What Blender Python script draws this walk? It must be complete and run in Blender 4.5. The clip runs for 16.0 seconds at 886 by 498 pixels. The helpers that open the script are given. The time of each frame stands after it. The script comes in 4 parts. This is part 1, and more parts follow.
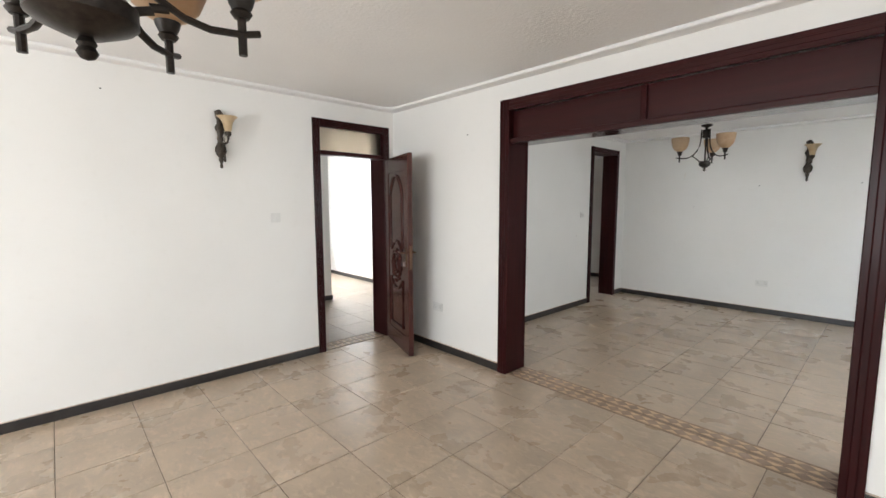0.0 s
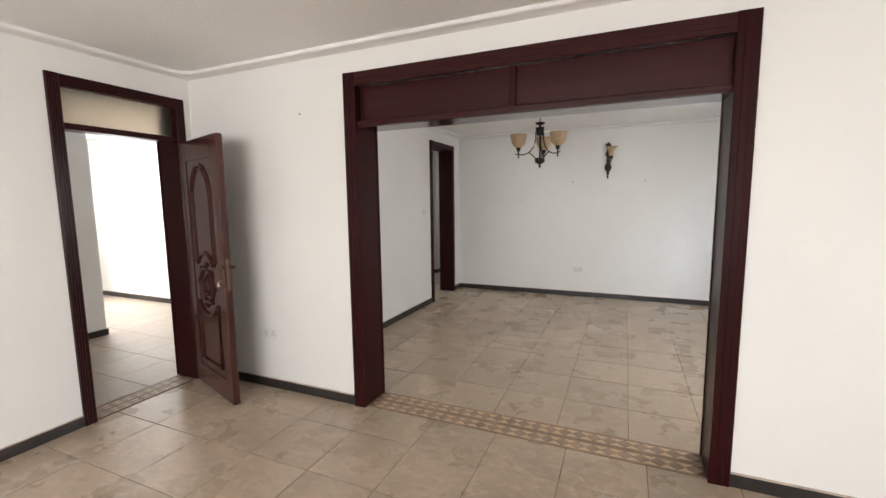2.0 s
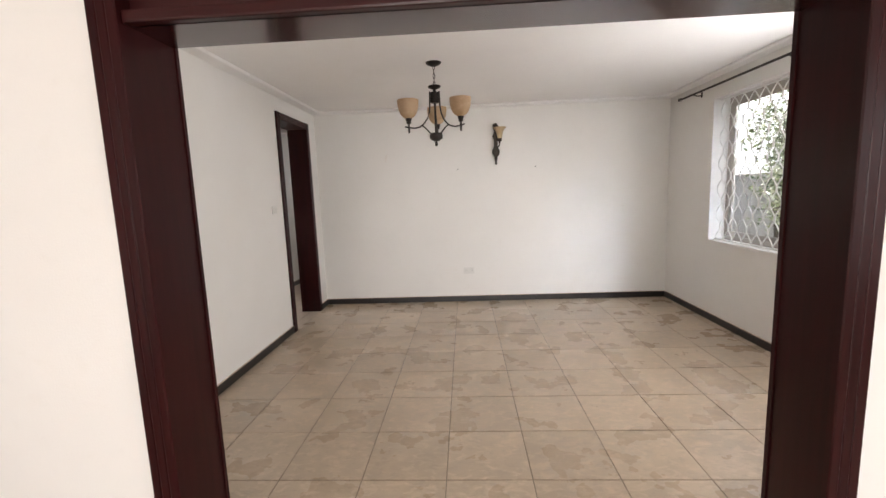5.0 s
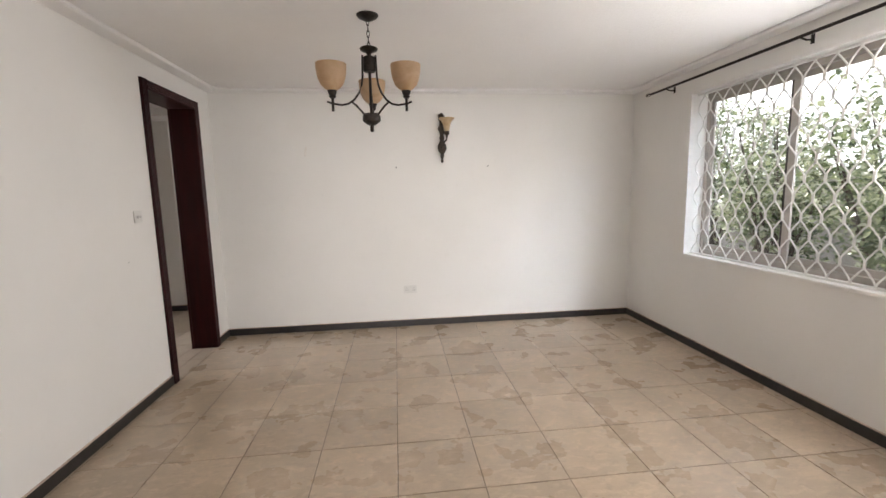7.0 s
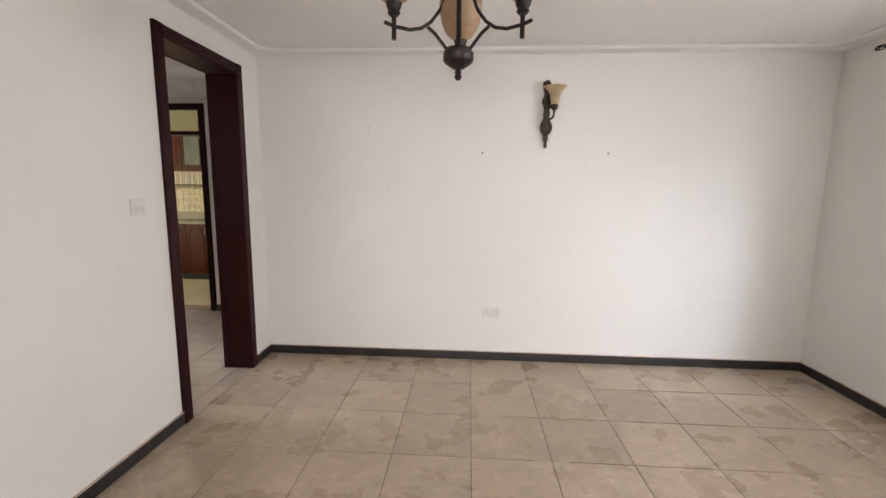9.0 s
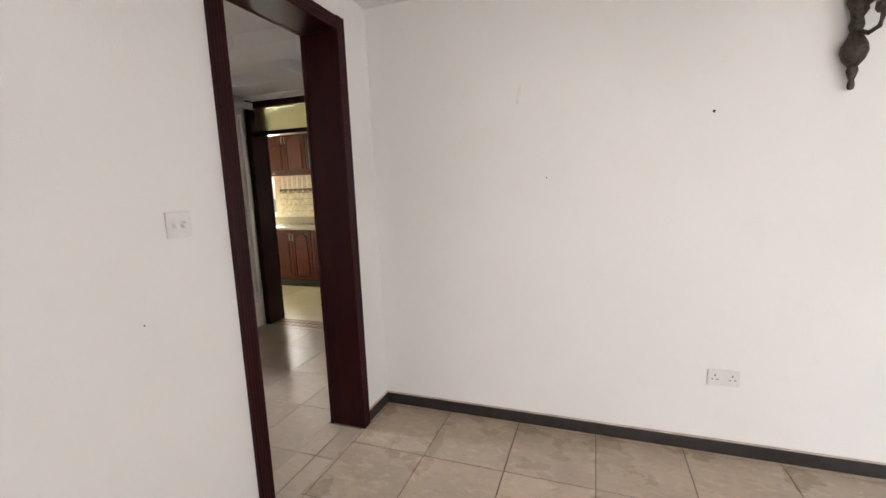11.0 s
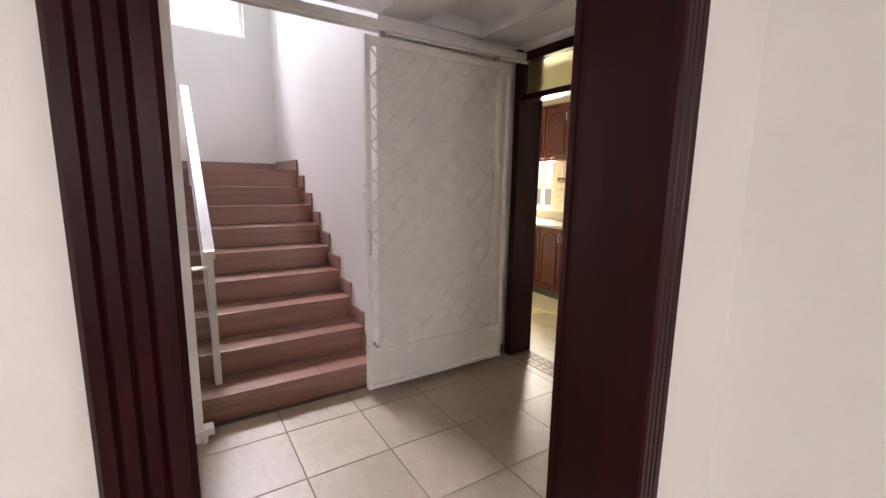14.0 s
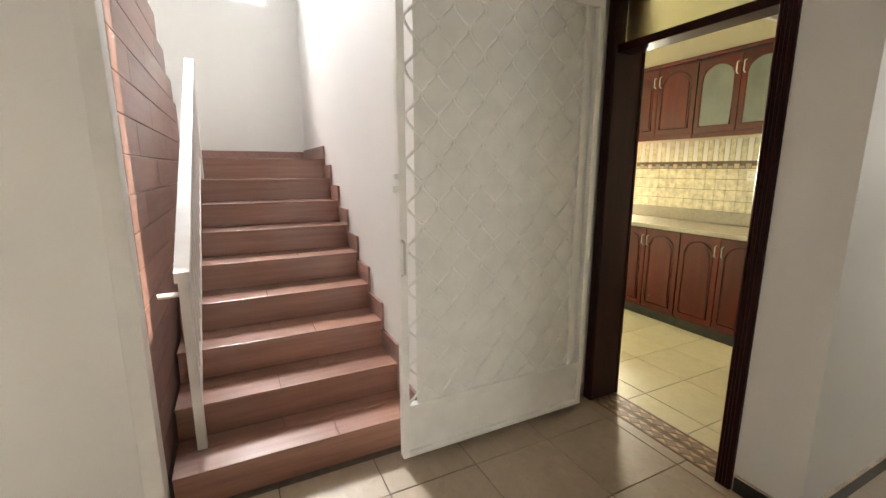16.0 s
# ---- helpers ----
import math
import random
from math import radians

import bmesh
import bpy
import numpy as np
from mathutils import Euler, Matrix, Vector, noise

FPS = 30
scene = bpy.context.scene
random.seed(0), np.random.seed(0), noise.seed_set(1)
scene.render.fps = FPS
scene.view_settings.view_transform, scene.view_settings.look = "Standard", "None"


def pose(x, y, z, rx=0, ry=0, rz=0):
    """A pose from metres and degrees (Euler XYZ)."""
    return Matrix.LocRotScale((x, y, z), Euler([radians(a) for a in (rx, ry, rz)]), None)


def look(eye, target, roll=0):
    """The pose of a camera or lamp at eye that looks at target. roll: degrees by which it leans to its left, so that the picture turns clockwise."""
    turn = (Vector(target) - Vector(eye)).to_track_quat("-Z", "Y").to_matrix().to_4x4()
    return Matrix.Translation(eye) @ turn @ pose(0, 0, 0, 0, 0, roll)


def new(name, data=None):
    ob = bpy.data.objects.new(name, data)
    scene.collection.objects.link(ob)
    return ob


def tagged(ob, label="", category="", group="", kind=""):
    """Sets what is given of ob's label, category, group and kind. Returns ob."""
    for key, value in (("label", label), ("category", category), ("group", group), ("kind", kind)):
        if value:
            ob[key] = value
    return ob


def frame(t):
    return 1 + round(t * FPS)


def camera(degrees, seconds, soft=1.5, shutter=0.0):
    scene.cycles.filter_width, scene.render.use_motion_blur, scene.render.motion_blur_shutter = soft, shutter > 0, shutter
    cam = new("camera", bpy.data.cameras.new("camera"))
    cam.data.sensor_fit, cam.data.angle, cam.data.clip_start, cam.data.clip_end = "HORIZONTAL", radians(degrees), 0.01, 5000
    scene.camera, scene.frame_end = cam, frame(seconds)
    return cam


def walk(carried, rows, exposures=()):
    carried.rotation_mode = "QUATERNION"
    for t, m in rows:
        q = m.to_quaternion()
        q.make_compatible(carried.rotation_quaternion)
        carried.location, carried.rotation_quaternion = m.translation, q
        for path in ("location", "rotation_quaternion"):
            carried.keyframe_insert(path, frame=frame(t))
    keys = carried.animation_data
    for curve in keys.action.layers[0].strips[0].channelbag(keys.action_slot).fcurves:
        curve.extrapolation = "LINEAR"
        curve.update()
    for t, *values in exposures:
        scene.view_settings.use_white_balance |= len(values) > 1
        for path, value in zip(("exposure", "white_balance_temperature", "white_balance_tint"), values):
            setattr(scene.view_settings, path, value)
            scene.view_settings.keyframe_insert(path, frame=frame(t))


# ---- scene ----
cam = camera(93.0, 16.0)
PATH = [
    (0, (0.509, 0.096, 1.528), (-0.949, 1.449, 1.319), -0.1),
    (0.5, (0.342, 0.169, 1.542), (-0.929, 1.697, 1.319), -0.4),
    (1, (0.228, 0.252, 1.553), (-0.869, 1.907, 1.315), -0.5),
    (1.5, (0.105, 0.359, 1.536), (-0.834, 2.109, 1.298), -0.6),
    (2, (-0.055, 0.492, 1.541), (-0.847, 2.314, 1.308), -0.7),
    (2.5, (-0.18, 0.606, 1.527), (-0.839, 2.479, 1.29), -0.9),
    (3, (-0.298, 0.822, 1.518), (-0.834, 2.735, 1.281), -1.1),
    (3.5, (-0.44, 1.065, 1.507), (-0.858, 3.006, 1.27), -1.5),
    (4, (-0.533, 1.247, 1.535), (-0.843, 3.207, 1.282), -1.4),
    (4.5, (-0.671, 1.489, 1.523), (-0.877, 3.462, 1.271), -2.1),
    (5, (-0.747, 1.681, 1.492), (-0.857, 3.66, 1.225), -2.2),
    (7.5, (-0.85, 2.921, 1.505), (-0.612, 4.89, 1.24), -1.2),
    (8, (-0.832, 3.187, 1.498), (-0.697, 5.166, 1.243), -0.1),
    (8.5, (-0.88, 3.469, 1.491), (-0.853, 5.451, 1.226), 1.2),
    (9, (-0.924, 3.766, 1.492), (-1.045, 5.742, 1.207), 0.6),
    (11.5, (-1.495, 5.177, 1.472), (-2.353, 6.959, 1.175), -1.6),
    (12, (-1.616, 5.461, 1.489), (-2.679, 7.129, 1.194), -0.4),
    (12.5, (-1.725, 5.645, 1.482), (-2.973, 7.182, 1.196), 1.0),
    (13, (-1.899, 5.858, 1.492), (-3.291, 7.266, 1.207), 1.8),
    (13.5, (-2.067, 6.023, 1.49), (-3.596, 7.274, 1.181), 1.0),
    (14, (-2.253, 6.212, 1.454), (-3.918, 7.272, 1.133), 0.9),
    (14.5, (-2.423, 6.372, 1.44), (-4.198, 7.227, 1.096), 1.5),
    (15, (-2.649, 6.476, 1.447), (-4.479, 7.203, 1.094), 1.7),
    (15.5, (-2.844, 6.518, 1.445), (-4.67, 7.253, 1.09), 1.4),
    (16, (-3.02, 6.584, 1.447), (-4.78, 7.457, 1.073), -0.0),
]

EXPOSURES = [(0.0, 0.27, 6150, 7), (1.5, 0.27, 6350, 9), (3.0, 0.39, 6600, 11), (4.0, 0.51, 6650, 12), (5.0, 0.55, 6700, 14), (7.5, 0.62, 6650, 13), (9.0, 0.68, 6600, 14), (11.5, 0.82, 6500, 15), (13.0, 0.89, 6500, 17), (14.0, 1.10, 6750, 20), (14.5, 1.40, 7300, 20), (15.0, 1.50, 7700, 16), (15.5, 1.47, 7500, 11), (16.0, 1.44, 7300, 9)]
walk(cam, [(t, look(eye, target, roll)) for t, eye, target, roll in PATH], EXPOSURES)

# ---- world, sun, large lights ----
world = bpy.data.worlds.new("sky")
scene.world = world
world.use_nodes = True
_n = world.node_tree.nodes
_sky = _n.new("ShaderNodeTexSky")
_sky.sky_type = "NISHITA"
_sky.sun_disc = False
_sky.sun_elevation = radians(62)
_sky.sun_rotation = radians(0)
world.node_tree.links.new(_sky.outputs[0], _n["Background"].inputs[0])
_n["Background"].inputs[1].default_value = 0.15

sun = new("sun", bpy.data.lights.new("sun", "SUN"))
sun.data.energy, sun.data.angle, sun.data.color = 5.0, radians(0.5), (1.0, 0.95, 0.88)
sun.matrix_world = look((0, 0, 10), (0.2, -10 * math.tan(radians(28)), 0))


def area_light(name, eye, target, w, h, watts, colour):
    lamp = new(name, bpy.data.lights.new(name, "AREA"))
    lamp.data.shape, lamp.data.size, lamp.data.size_y = "RECTANGLE", w, h
    lamp.data.energy, lamp.data.color = watts, colour
    lamp.matrix_world = look(eye, target)
    return lamp


DAY = (1.0, 0.985, 0.975)
area_light("daylight_living_south", (-0.6, -3.29, 1.5), (-0.6, 0, 1.95), 3.2, 1.6, 144, DAY)
# weak fill lamp added on the east side; its source is guessed
area_light("daylight_living_east", (3.09, 0.6, 1.5), (0, 0.6, 1.5), 2.2, 1.6, 18, DAY)
area_light("daylight_dining", (2.04, 4.28, 1.6), (0, 4.28, 2.15), 0.76, 1.45, 41, (0.97, 0.985, 1.0))
garden_sky = area_light("daylight_dining_sky", (2.80, 4.45, 2.55), (1.2, 7.3, 0.85), 0.9, 0.9, 12.5, (0.76, 0.87, 1.0))
garden_sky.data.spread = radians(50)
area_light("daylight_hall", (-8.14, 3.72, 1.6), (-5, 3.0, 1.4), 1.0, 1.6, 112, (0.97, 0.98, 1.0))
stair_sky = area_light("daylight_stairs", (-9.7, 6.5, 5.6), (-5.9, 6.75, 0.9), 1.0, 1.0, 80, (0.84, 0.89, 1.0))
stair_sky.data.spread = radians(100)
area_light("daylight_upper_stairs", (-6.4, 4.98, 4.2), (-6.1, 7.3, 1.8), 1.5, 1.2, 3, (0.98, 0.98, 1.0))
# added fill lamp inside the closed corridor end, where no window stands
area_light("daylight_corridor", (-3.3, 10.88, 1.6), (-3.3, 8, 1.2), 0.6, 1.3, 9, (0.95, 0.98, 1.0))
area_light("daylight_kitchen", (-6.80, 10.78, 1.40), (-6.80, 9, 1.3), 0.55, 0.55, 52, (1.0, 0.98, 0.84))

# ---- materials ----


def nodes_of(name, rough=0.5, metal=0.0, coat=0.0, spec=0.5):
    m = bpy.data.materials.new(name)
    m.use_nodes = True
    nt = m.node_tree
    b = nt.nodes["Principled BSDF"]
    b.inputs["Roughness"].default_value = rough
    b.inputs["Metallic"].default_value = metal
    b.inputs["Specular IOR Level"].default_value = spec
    b.inputs["Coat Weight"].default_value = coat
    b.inputs["Coat Roughness"].default_value = 0.12
    return m, nt, b


def add(nt, kind, **values):
    n = nt.nodes.new(kind)
    for k, v in values.items():
        n.inputs[k].default_value = v
    return n


def coords(nt, scale=(1, 1, 1), shift=None):
    geo = nt.nodes.new("ShaderNodeNewGeometry")
    mp = nt.nodes.new("ShaderNodeMapping")
    mp.inputs["Scale"].default_value = scale
    nt.links.new(geo.outputs["Position"], mp.inputs["Vector"])
    if shift:
        nt.links.new(shift, mp.inputs["Location"])
    return mp.outputs[0]


def noise_tex(nt, vec, scale, detail=4.0, rough=0.55, distort=0.0):
    n = add(nt, "ShaderNodeTexNoise", Scale=scale, Detail=detail, Roughness=rough, Distortion=distort)
    nt.links.new(vec, n.inputs["Vector"])
    return n.outputs["Fac"]


def ramp(nt, fac, stops):
    r = nt.nodes.new("ShaderNodeValToRGB")
    els = r.color_ramp.elements
    while len(els) < len(stops):
        els.new(0.5)
    for e, (p, c) in zip(els, stops):
        e.position, e.color = p, (*c, 1)
    nt.links.new(fac, r.inputs[0])
    return r.outputs[0]


def bump(nt, b, fac, strength, dist):
    n = add(nt, "ShaderNodeBump", Strength=strength, Distance=dist)
    nt.links.new(fac, n.inputs["Height"])
    nt.links.new(n.outputs[0], b.inputs["Normal"])


def mix(nt, fac, a, c, mode="MIX"):
    n = nt.nodes.new("ShaderNodeMix")
    n.data_type, n.blend_type = "RGBA", mode
    if isinstance(fac, float):
        n.inputs[0].default_value = fac
    else:
        nt.links.new(fac, n.inputs[0])
    for sock, v in ((n.inputs[6], a), (n.inputs[7], c)):
        if isinstance(v, tuple):
            sock.default_value = (*v, 1)
        else:
            nt.links.new(v, sock)
    return n.outputs[2]


def plaster(name, col, dark, rough=0.6, fine=0.25, coarse=0.0):
    m, nt, b = nodes_of(name, rough)
    v = coords(nt)
    big = noise_tex(nt, v, 0.9, 5)
    small = noise_tex(nt, v, 14, 4)
    c = ramp(nt, big, [(0.3, dark), (0.62, col)])
    spots = ramp(nt, small, [(0.28, (0.86, 0.84, 0.80)), (0.40, (1, 1, 1))])
    nt.links.new(mix(nt, 0.10, c, spots, "MULTIPLY"), b.inputs["Base Color"])
    g = noise_tex(nt, v, 160 if not coarse else coarse, 4)
    bump(nt, b, g, fine, 0.003 if not coarse else 0.006)
    return m


def wood(name, dark, light, rough, coat, along="z", grain=1.0, spec=0.22):
    m, nt, b = nodes_of(name, rough, 0, coat, spec)
    s = {"z": (26, 26, 1.6), "x": (1.6, 26, 26), "y": (34, 1.8, 34)}[along]
    info = nt.nodes.new("ShaderNodeObjectInfo")
    v = coords(nt, s)
    g = noise_tex(nt, v, grain, 4, 0.6)
    c = ramp(nt, g, [(0.25, dark), (0.75, light)])
    hsv = add(nt, "ShaderNodeHueSaturation")
    val = nt.nodes.new("ShaderNodeMapRange")
    val.inputs[3].default_value, val.inputs[4].default_value = 0.85, 1.15
    nt.links.new(info.outputs["Random"], val.inputs[0])
    nt.links.new(val.outputs[0], hsv.inputs["Value"])
    nt.links.new(c, hsv.inputs["Color"])
    nt.links.new(hsv.outputs[0], b.inputs["Base Color"])
    r = noise_tex(nt, coords(nt), 5, 4)
    rr = nt.nodes.new("ShaderNodeMapRange")
    rr.inputs[3].default_value, rr.inputs[4].default_value = max(0.05, rough - 0.05), rough + 0.07
    nt.links.new(r, rr.inputs[0])
    nt.links.new(rr.outputs[0], b.inputs["Roughness"])
    return m


def stone_tile(name, base, dark, light, rough):
    """Glazed floor tile with cloudy marbling that differs from tile to tile."""
    m, nt, b = nodes_of(name, rough)
    info = nt.nodes.new("ShaderNodeObjectInfo")
    sc = nt.nodes.new("ShaderNodeVectorMath")
    sc.operation = "SCALE"
    sc.inputs[0].default_value = (37.0, 91.0, 13.0)
    nt.links.new(info.outputs["Random"], sc.inputs["Scale"])
    v = coords(nt, (1, 1, 1), sc.outputs[0])
    cloud = noise_tex(nt, v, 4.2, 5, 0.55, 0.3)
    c1 = ramp(nt, cloud, [(0.30, tuple(0.3 * a + 0.7 * b for a, b in zip(dark, base))), (0.52, base), (0.75, tuple(0.65 * b + 0.35 * a for a, b in zip(light, base)))])
    stretched = coords(nt, (1.0, 1.7, 1.0), sc.outputs[0])
    flakes = ramp(nt, noise_tex(nt, stretched, 12, 7, 0.62, 0.7), [(0.50, (0, 0, 0)), (0.76, (0.75, 0.75, 0.75))])
    c3 = mix(nt, flakes, c1, light)
    grey = ramp(nt, noise_tex(nt, stretched, 16, 8, 0.68, 0.5), [(0.30, (0.5, 0.5, 0.5)), (0.49, (0, 0, 0))])
    c4 = mix(nt, grey, c3, dark)
    hsv = add(nt, "ShaderNodeHueSaturation")
    val = nt.nodes.new("ShaderNodeMapRange")
    val.inputs[3].default_value, val.inputs[4].default_value = 0.92, 1.08
    nt.links.new(info.outputs["Random"], val.inputs[0])
    nt.links.new(val.outputs[0], hsv.inputs["Value"])
    nt.links.new(c4, hsv.inputs["Color"])
    nt.links.new(hsv.outputs[0], b.inputs["Base Color"])
    w = noise_tex(nt, coords(nt), 3.0, 4)
    rr = nt.nodes.new("ShaderNodeMapRange")
    rr.inputs[3].default_value, rr.inputs[4].default_value = rough - 0.1, rough + 0.14
    nt.links.new(w, rr.inputs[0])
    nt.links.new(rr.outputs[0], b.inputs["Roughness"])
    bump(nt, b, noise_tex(nt, v, 22, 4), 0.12, 0.002)
    return m


def plain(name, col, rough=0.5, metal=0.0, coat=0.0, vary=0.12, scale=20.0, grit=0.1):
    m, nt, b = nodes_of(name, rough, metal, coat)
    v = coords(nt)
    lo = tuple(c * (1 - vary) for c in col)
    hi = tuple(min(1, c * (1 + vary)) for c in col)
    f = noise_tex(nt, v, scale, 4)
    nt.links.new(ramp(nt, f, [(0.3, lo), (0.7, hi)]), b.inputs["Base Color"])
    bump(nt, b, noise_tex(nt, v, scale * 6, 3), grit, 0.001)
    return m


WALL = plaster("white_wall_paint", (0.83, 0.815, 0.785), (0.79, 0.775, 0.745))
CEIL = plaster("ceiling_plaster", (0.87, 0.855, 0.84), (0.83, 0.815, 0.805), 0.8, 0.5, 45)
WOOD = wood("dark_mahogany", (0.016, 0.0030, 0.0033), (0.034, 0.0052, 0.0056), 0.30, 0.03, "z", 1.0, 0.13)
WOODX = wood("dark_mahogany_beam", (0.024, 0.0045, 0.0048), (0.044, 0.0072, 0.0072), 0.30, 0.06, "x")
SOFFIT = wood("polished_soffit", (0.028, 0.006, 0.0062), (0.048, 0.0085, 0.0085), 0.2, 0.5, "x", 1.0, 0.5)
DOORWOOD = wood("carved_door_wood", (0.032, 0.010, 0.009), (0.075, 0.022, 0.017), 0.24, 0.5)
CABWOOD = wood("cabinet_cherry", (0.050, 0.0030, 0.0018), (0.100, 0.0062, 0.0030), 0.24, 0.25, "z", 1.0, 0.3)
SKIRT = plain("dark_skirting", (0.024, 0.021, 0.020), 0.35, vary=0.25)
CAULK = plain("stained_caulk", (0.50, 0.40, 0.33), 0.7, vary=0.25, scale=9)
TILE = stone_tile("beige_marbled_tile", (0.43, 0.338, 0.244), (0.29, 0.24, 0.185), (0.62, 0.48, 0.358), 0.27)
HALLTILE = stone_tile("hall_marbled_tile", (0.40, 0.32, 0.24), (0.31, 0.245, 0.185), (0.47, 0.385, 0.295), 0.36)
KITTILE = stone_tile("kitchen_cream_tile", (0.70, 0.65, 0.46), (0.60, 0.55, 0.38), (0.77, 0.72, 0.54), 0.36)
GROUT = plain("grout", (0.125, 0.098, 0.074), 0.9, vary=0.2)
STEP = wood("stair_wood_tile", (0.23, 0.105, 0.072), (0.37, 0.18, 0.125), 0.3, 1.0, "y", 1.0, 0.6)
STEPX = wood("stair_wood_tile_skirt", (0.23, 0.125, 0.10), (0.34, 0.195, 0.16), 0.4, 0.05, "x", 1.0, 0.5)
CREAM = plain("mosaic_cream", (0.57, 0.41, 0.25), 0.45)
TAUPE = plain("mosaic_taupe", (0.29, 0.205, 0.145), 0.45, vary=0.3, scale=8)
BROWN = plain("mosaic_brown", (0.13, 0.075, 0.045), 0.45)
IRON = plain("oil_rubbed_bronze", (0.028, 0.022, 0.018), 0.42, 0.6, vary=0.4, scale=60)
PATINA = plain("antique_bronze", (0.055, 0.043, 0.032), 0.5, 0.5, vary=0.6, scale=70, grit=0.3)
BRASS = plain("aged_brass", (0.17, 0.105, 0.065), 0.35, 0.9, vary=0.25)
PLASTIC = plain("white_plastic", (0.74, 0.73, 0.70), 0.3, vary=0.03)
def glow(name, col, strength):
    m, nt, b = nodes_of(name, 1.0)
    b.inputs["Base Color"].default_value = (*col, 1)
    b.inputs["Emission Color"].default_value = (*col, 1)
    b.inputs["Emission Strength"].default_value = strength
    return m


HAZE = glow("bright_hazy_sky", (0.97, 0.99, 1.0), 1.5)
GREYP = plain("switch_shadow_gap", (0.35, 0.34, 0.33), 0.5, vary=0.05)
PAINT = plain("white_metal_paint", (0.78, 0.765, 0.73), 0.38, vary=0.05, scale=10)
TRIM = plain("white_trim_paint", (0.80, 0.78, 0.755), 0.45, vary=0.04)
ALU = plain("window_aluminium", (0.42, 0.38, 0.34), 0.4, 0.3, vary=0.08)
DARKALU = plain("window_dark_seal", (0.06, 0.05, 0.045), 0.5, vary=0.1)
COUNTER = plain("granite_counter", (0.36, 0.33, 0.27), 0.2, vary=0.3, scale=120)
SPLASH = plain("backsplash_tile", (0.60, 0.56, 0.43), 0.3, vary=0.28, scale=22)
KITWALL = plaster("kitchen_wall_tile", (0.66, 0.62, 0.47), (0.60, 0.56, 0.42), 0.4)
STEEL = plain("brushed_steel", (0.5, 0.49, 0.47), 0.3, 0.9, vary=0.1)
EARTH = plain("garden_soil", (0.10, 0.085, 0.05), 0.95, vary=0.5, scale=3)
STONEWALL = plaster("garden_wall_render", (0.5, 0.47, 0.42), (0.4, 0.37, 0.33), 0.9)
BARK = plain("bark", (0.09, 0.065, 0.045), 0.9, vary=0.4, scale=30, grit=0.5)


def amber(name, lo, hi):
    m, nt, b = nodes_of(name, 0.35)
    v = coords(nt)
    c = ramp(nt, noise_tex(nt, v, 9, 4, 0.6, 1.0), [(0.3, lo), (0.7, hi)])
    nt.links.new(c, b.inputs["Base Color"])
    b.inputs["Transmission Weight"].default_value = 0.0
    b.inputs["Subsurface Weight"].default_value = 0.0
    tr = add(nt, "ShaderNodeBsdfTranslucent")
    nt.links.new(c, tr.inputs["Color"])
    ms = nt.nodes.new("ShaderNodeMixShader")
    ms.inputs[0].default_value = 0.45
    nt.links.new(b.outputs[0], ms.inputs[1])
    nt.links.new(tr.outputs[0], ms.inputs[2])
    nt.links.new(ms.outputs[0], nt.nodes["Material Output"].inputs[0])
    return m


def leafy():
    m, nt, b = nodes_of("leaf_glare_green", 0.32)
    geo = nt.nodes.new("ShaderNodeNewGeometry")
    # pale stops paint sun glare into single leaves, the dark stop paints shade
    c = ramp(nt, geo.outputs["Random Per Island"], [(0.0, (0.05, 0.08, 0.03)), (0.45, (0.22, 0.27, 0.13)), (0.8, (0.45, 0.48, 0.30)), (1.0, (0.68, 0.70, 0.56))])
    nt.links.new(c, b.inputs["Base Color"])
    tr = add(nt, "ShaderNodeBsdfTranslucent")
    nt.links.new(c, tr.inputs["Color"])
    ms = nt.nodes.new("ShaderNodeMixShader")
    ms.inputs[0].default_value = 0.42
    nt.links.new(b.outputs[0], ms.inputs[1])
    nt.links.new(tr.outputs[0], ms.inputs[2])
    nt.links.new(ms.outputs[0], nt.nodes["Material Output"].inputs[0])
    return m


def glass(name, rough=0.0, tint=(0.97, 0.985, 0.98)):
    m, nt, b = nodes_of(name, rough)
    b.inputs["Base Color"].default_value = (*tint, 1)
    b.inputs["Transmission Weight"].default_value = 1.0
    b.inputs["IOR"].default_value = 1.45
    return m


AMBER = amber("amber_glass", (0.52, 0.35, 0.20), (0.64, 0.47, 0.30))
ALABASTER = amber("alabaster_glass", (0.62, 0.47, 0.28), (0.78, 0.66, 0.46))
LEAF = leafy()
PANE = glass("clear_glass")
FROST = glass("frosted_glass", 0.45, (0.50, 0.42, 0.32))
YFROST = glass("obscure_transom_glass", 0.35, (0.95, 0.93, 0.62))
CABGLASS = plain("smoked_cabinet_glass", (0.10, 0.115, 0.11), 0.12, 0.0, 0.6, vary=0.2, scale=4, grit=0.0)

# ---- mesh builders ----


def bm_box(x0, x1, y0, y1, z0, z1, bevel=0.0, bm=None):
    out = bm or bmesh.new()
    vs = [out.verts.new((x, y, z)) for x in (x0, x1) for y in (y0, y1) for z in (z0, z1)]
    fs = [out.faces.new([vs[i] for i in q]) for q in ((0, 1, 3, 2), (4, 6, 7, 5), (0, 4, 5, 1), (2, 3, 7, 6), (0, 2, 6, 4), (1, 5, 7, 3))]
    if bevel:
        es = list({e for f in fs for e in f.edges})
        bmesh.ops.bevel(out, geom=es, offset=bevel, segments=2, profile=0.6, affect="EDGES", clamp_overlap=True)
    return out


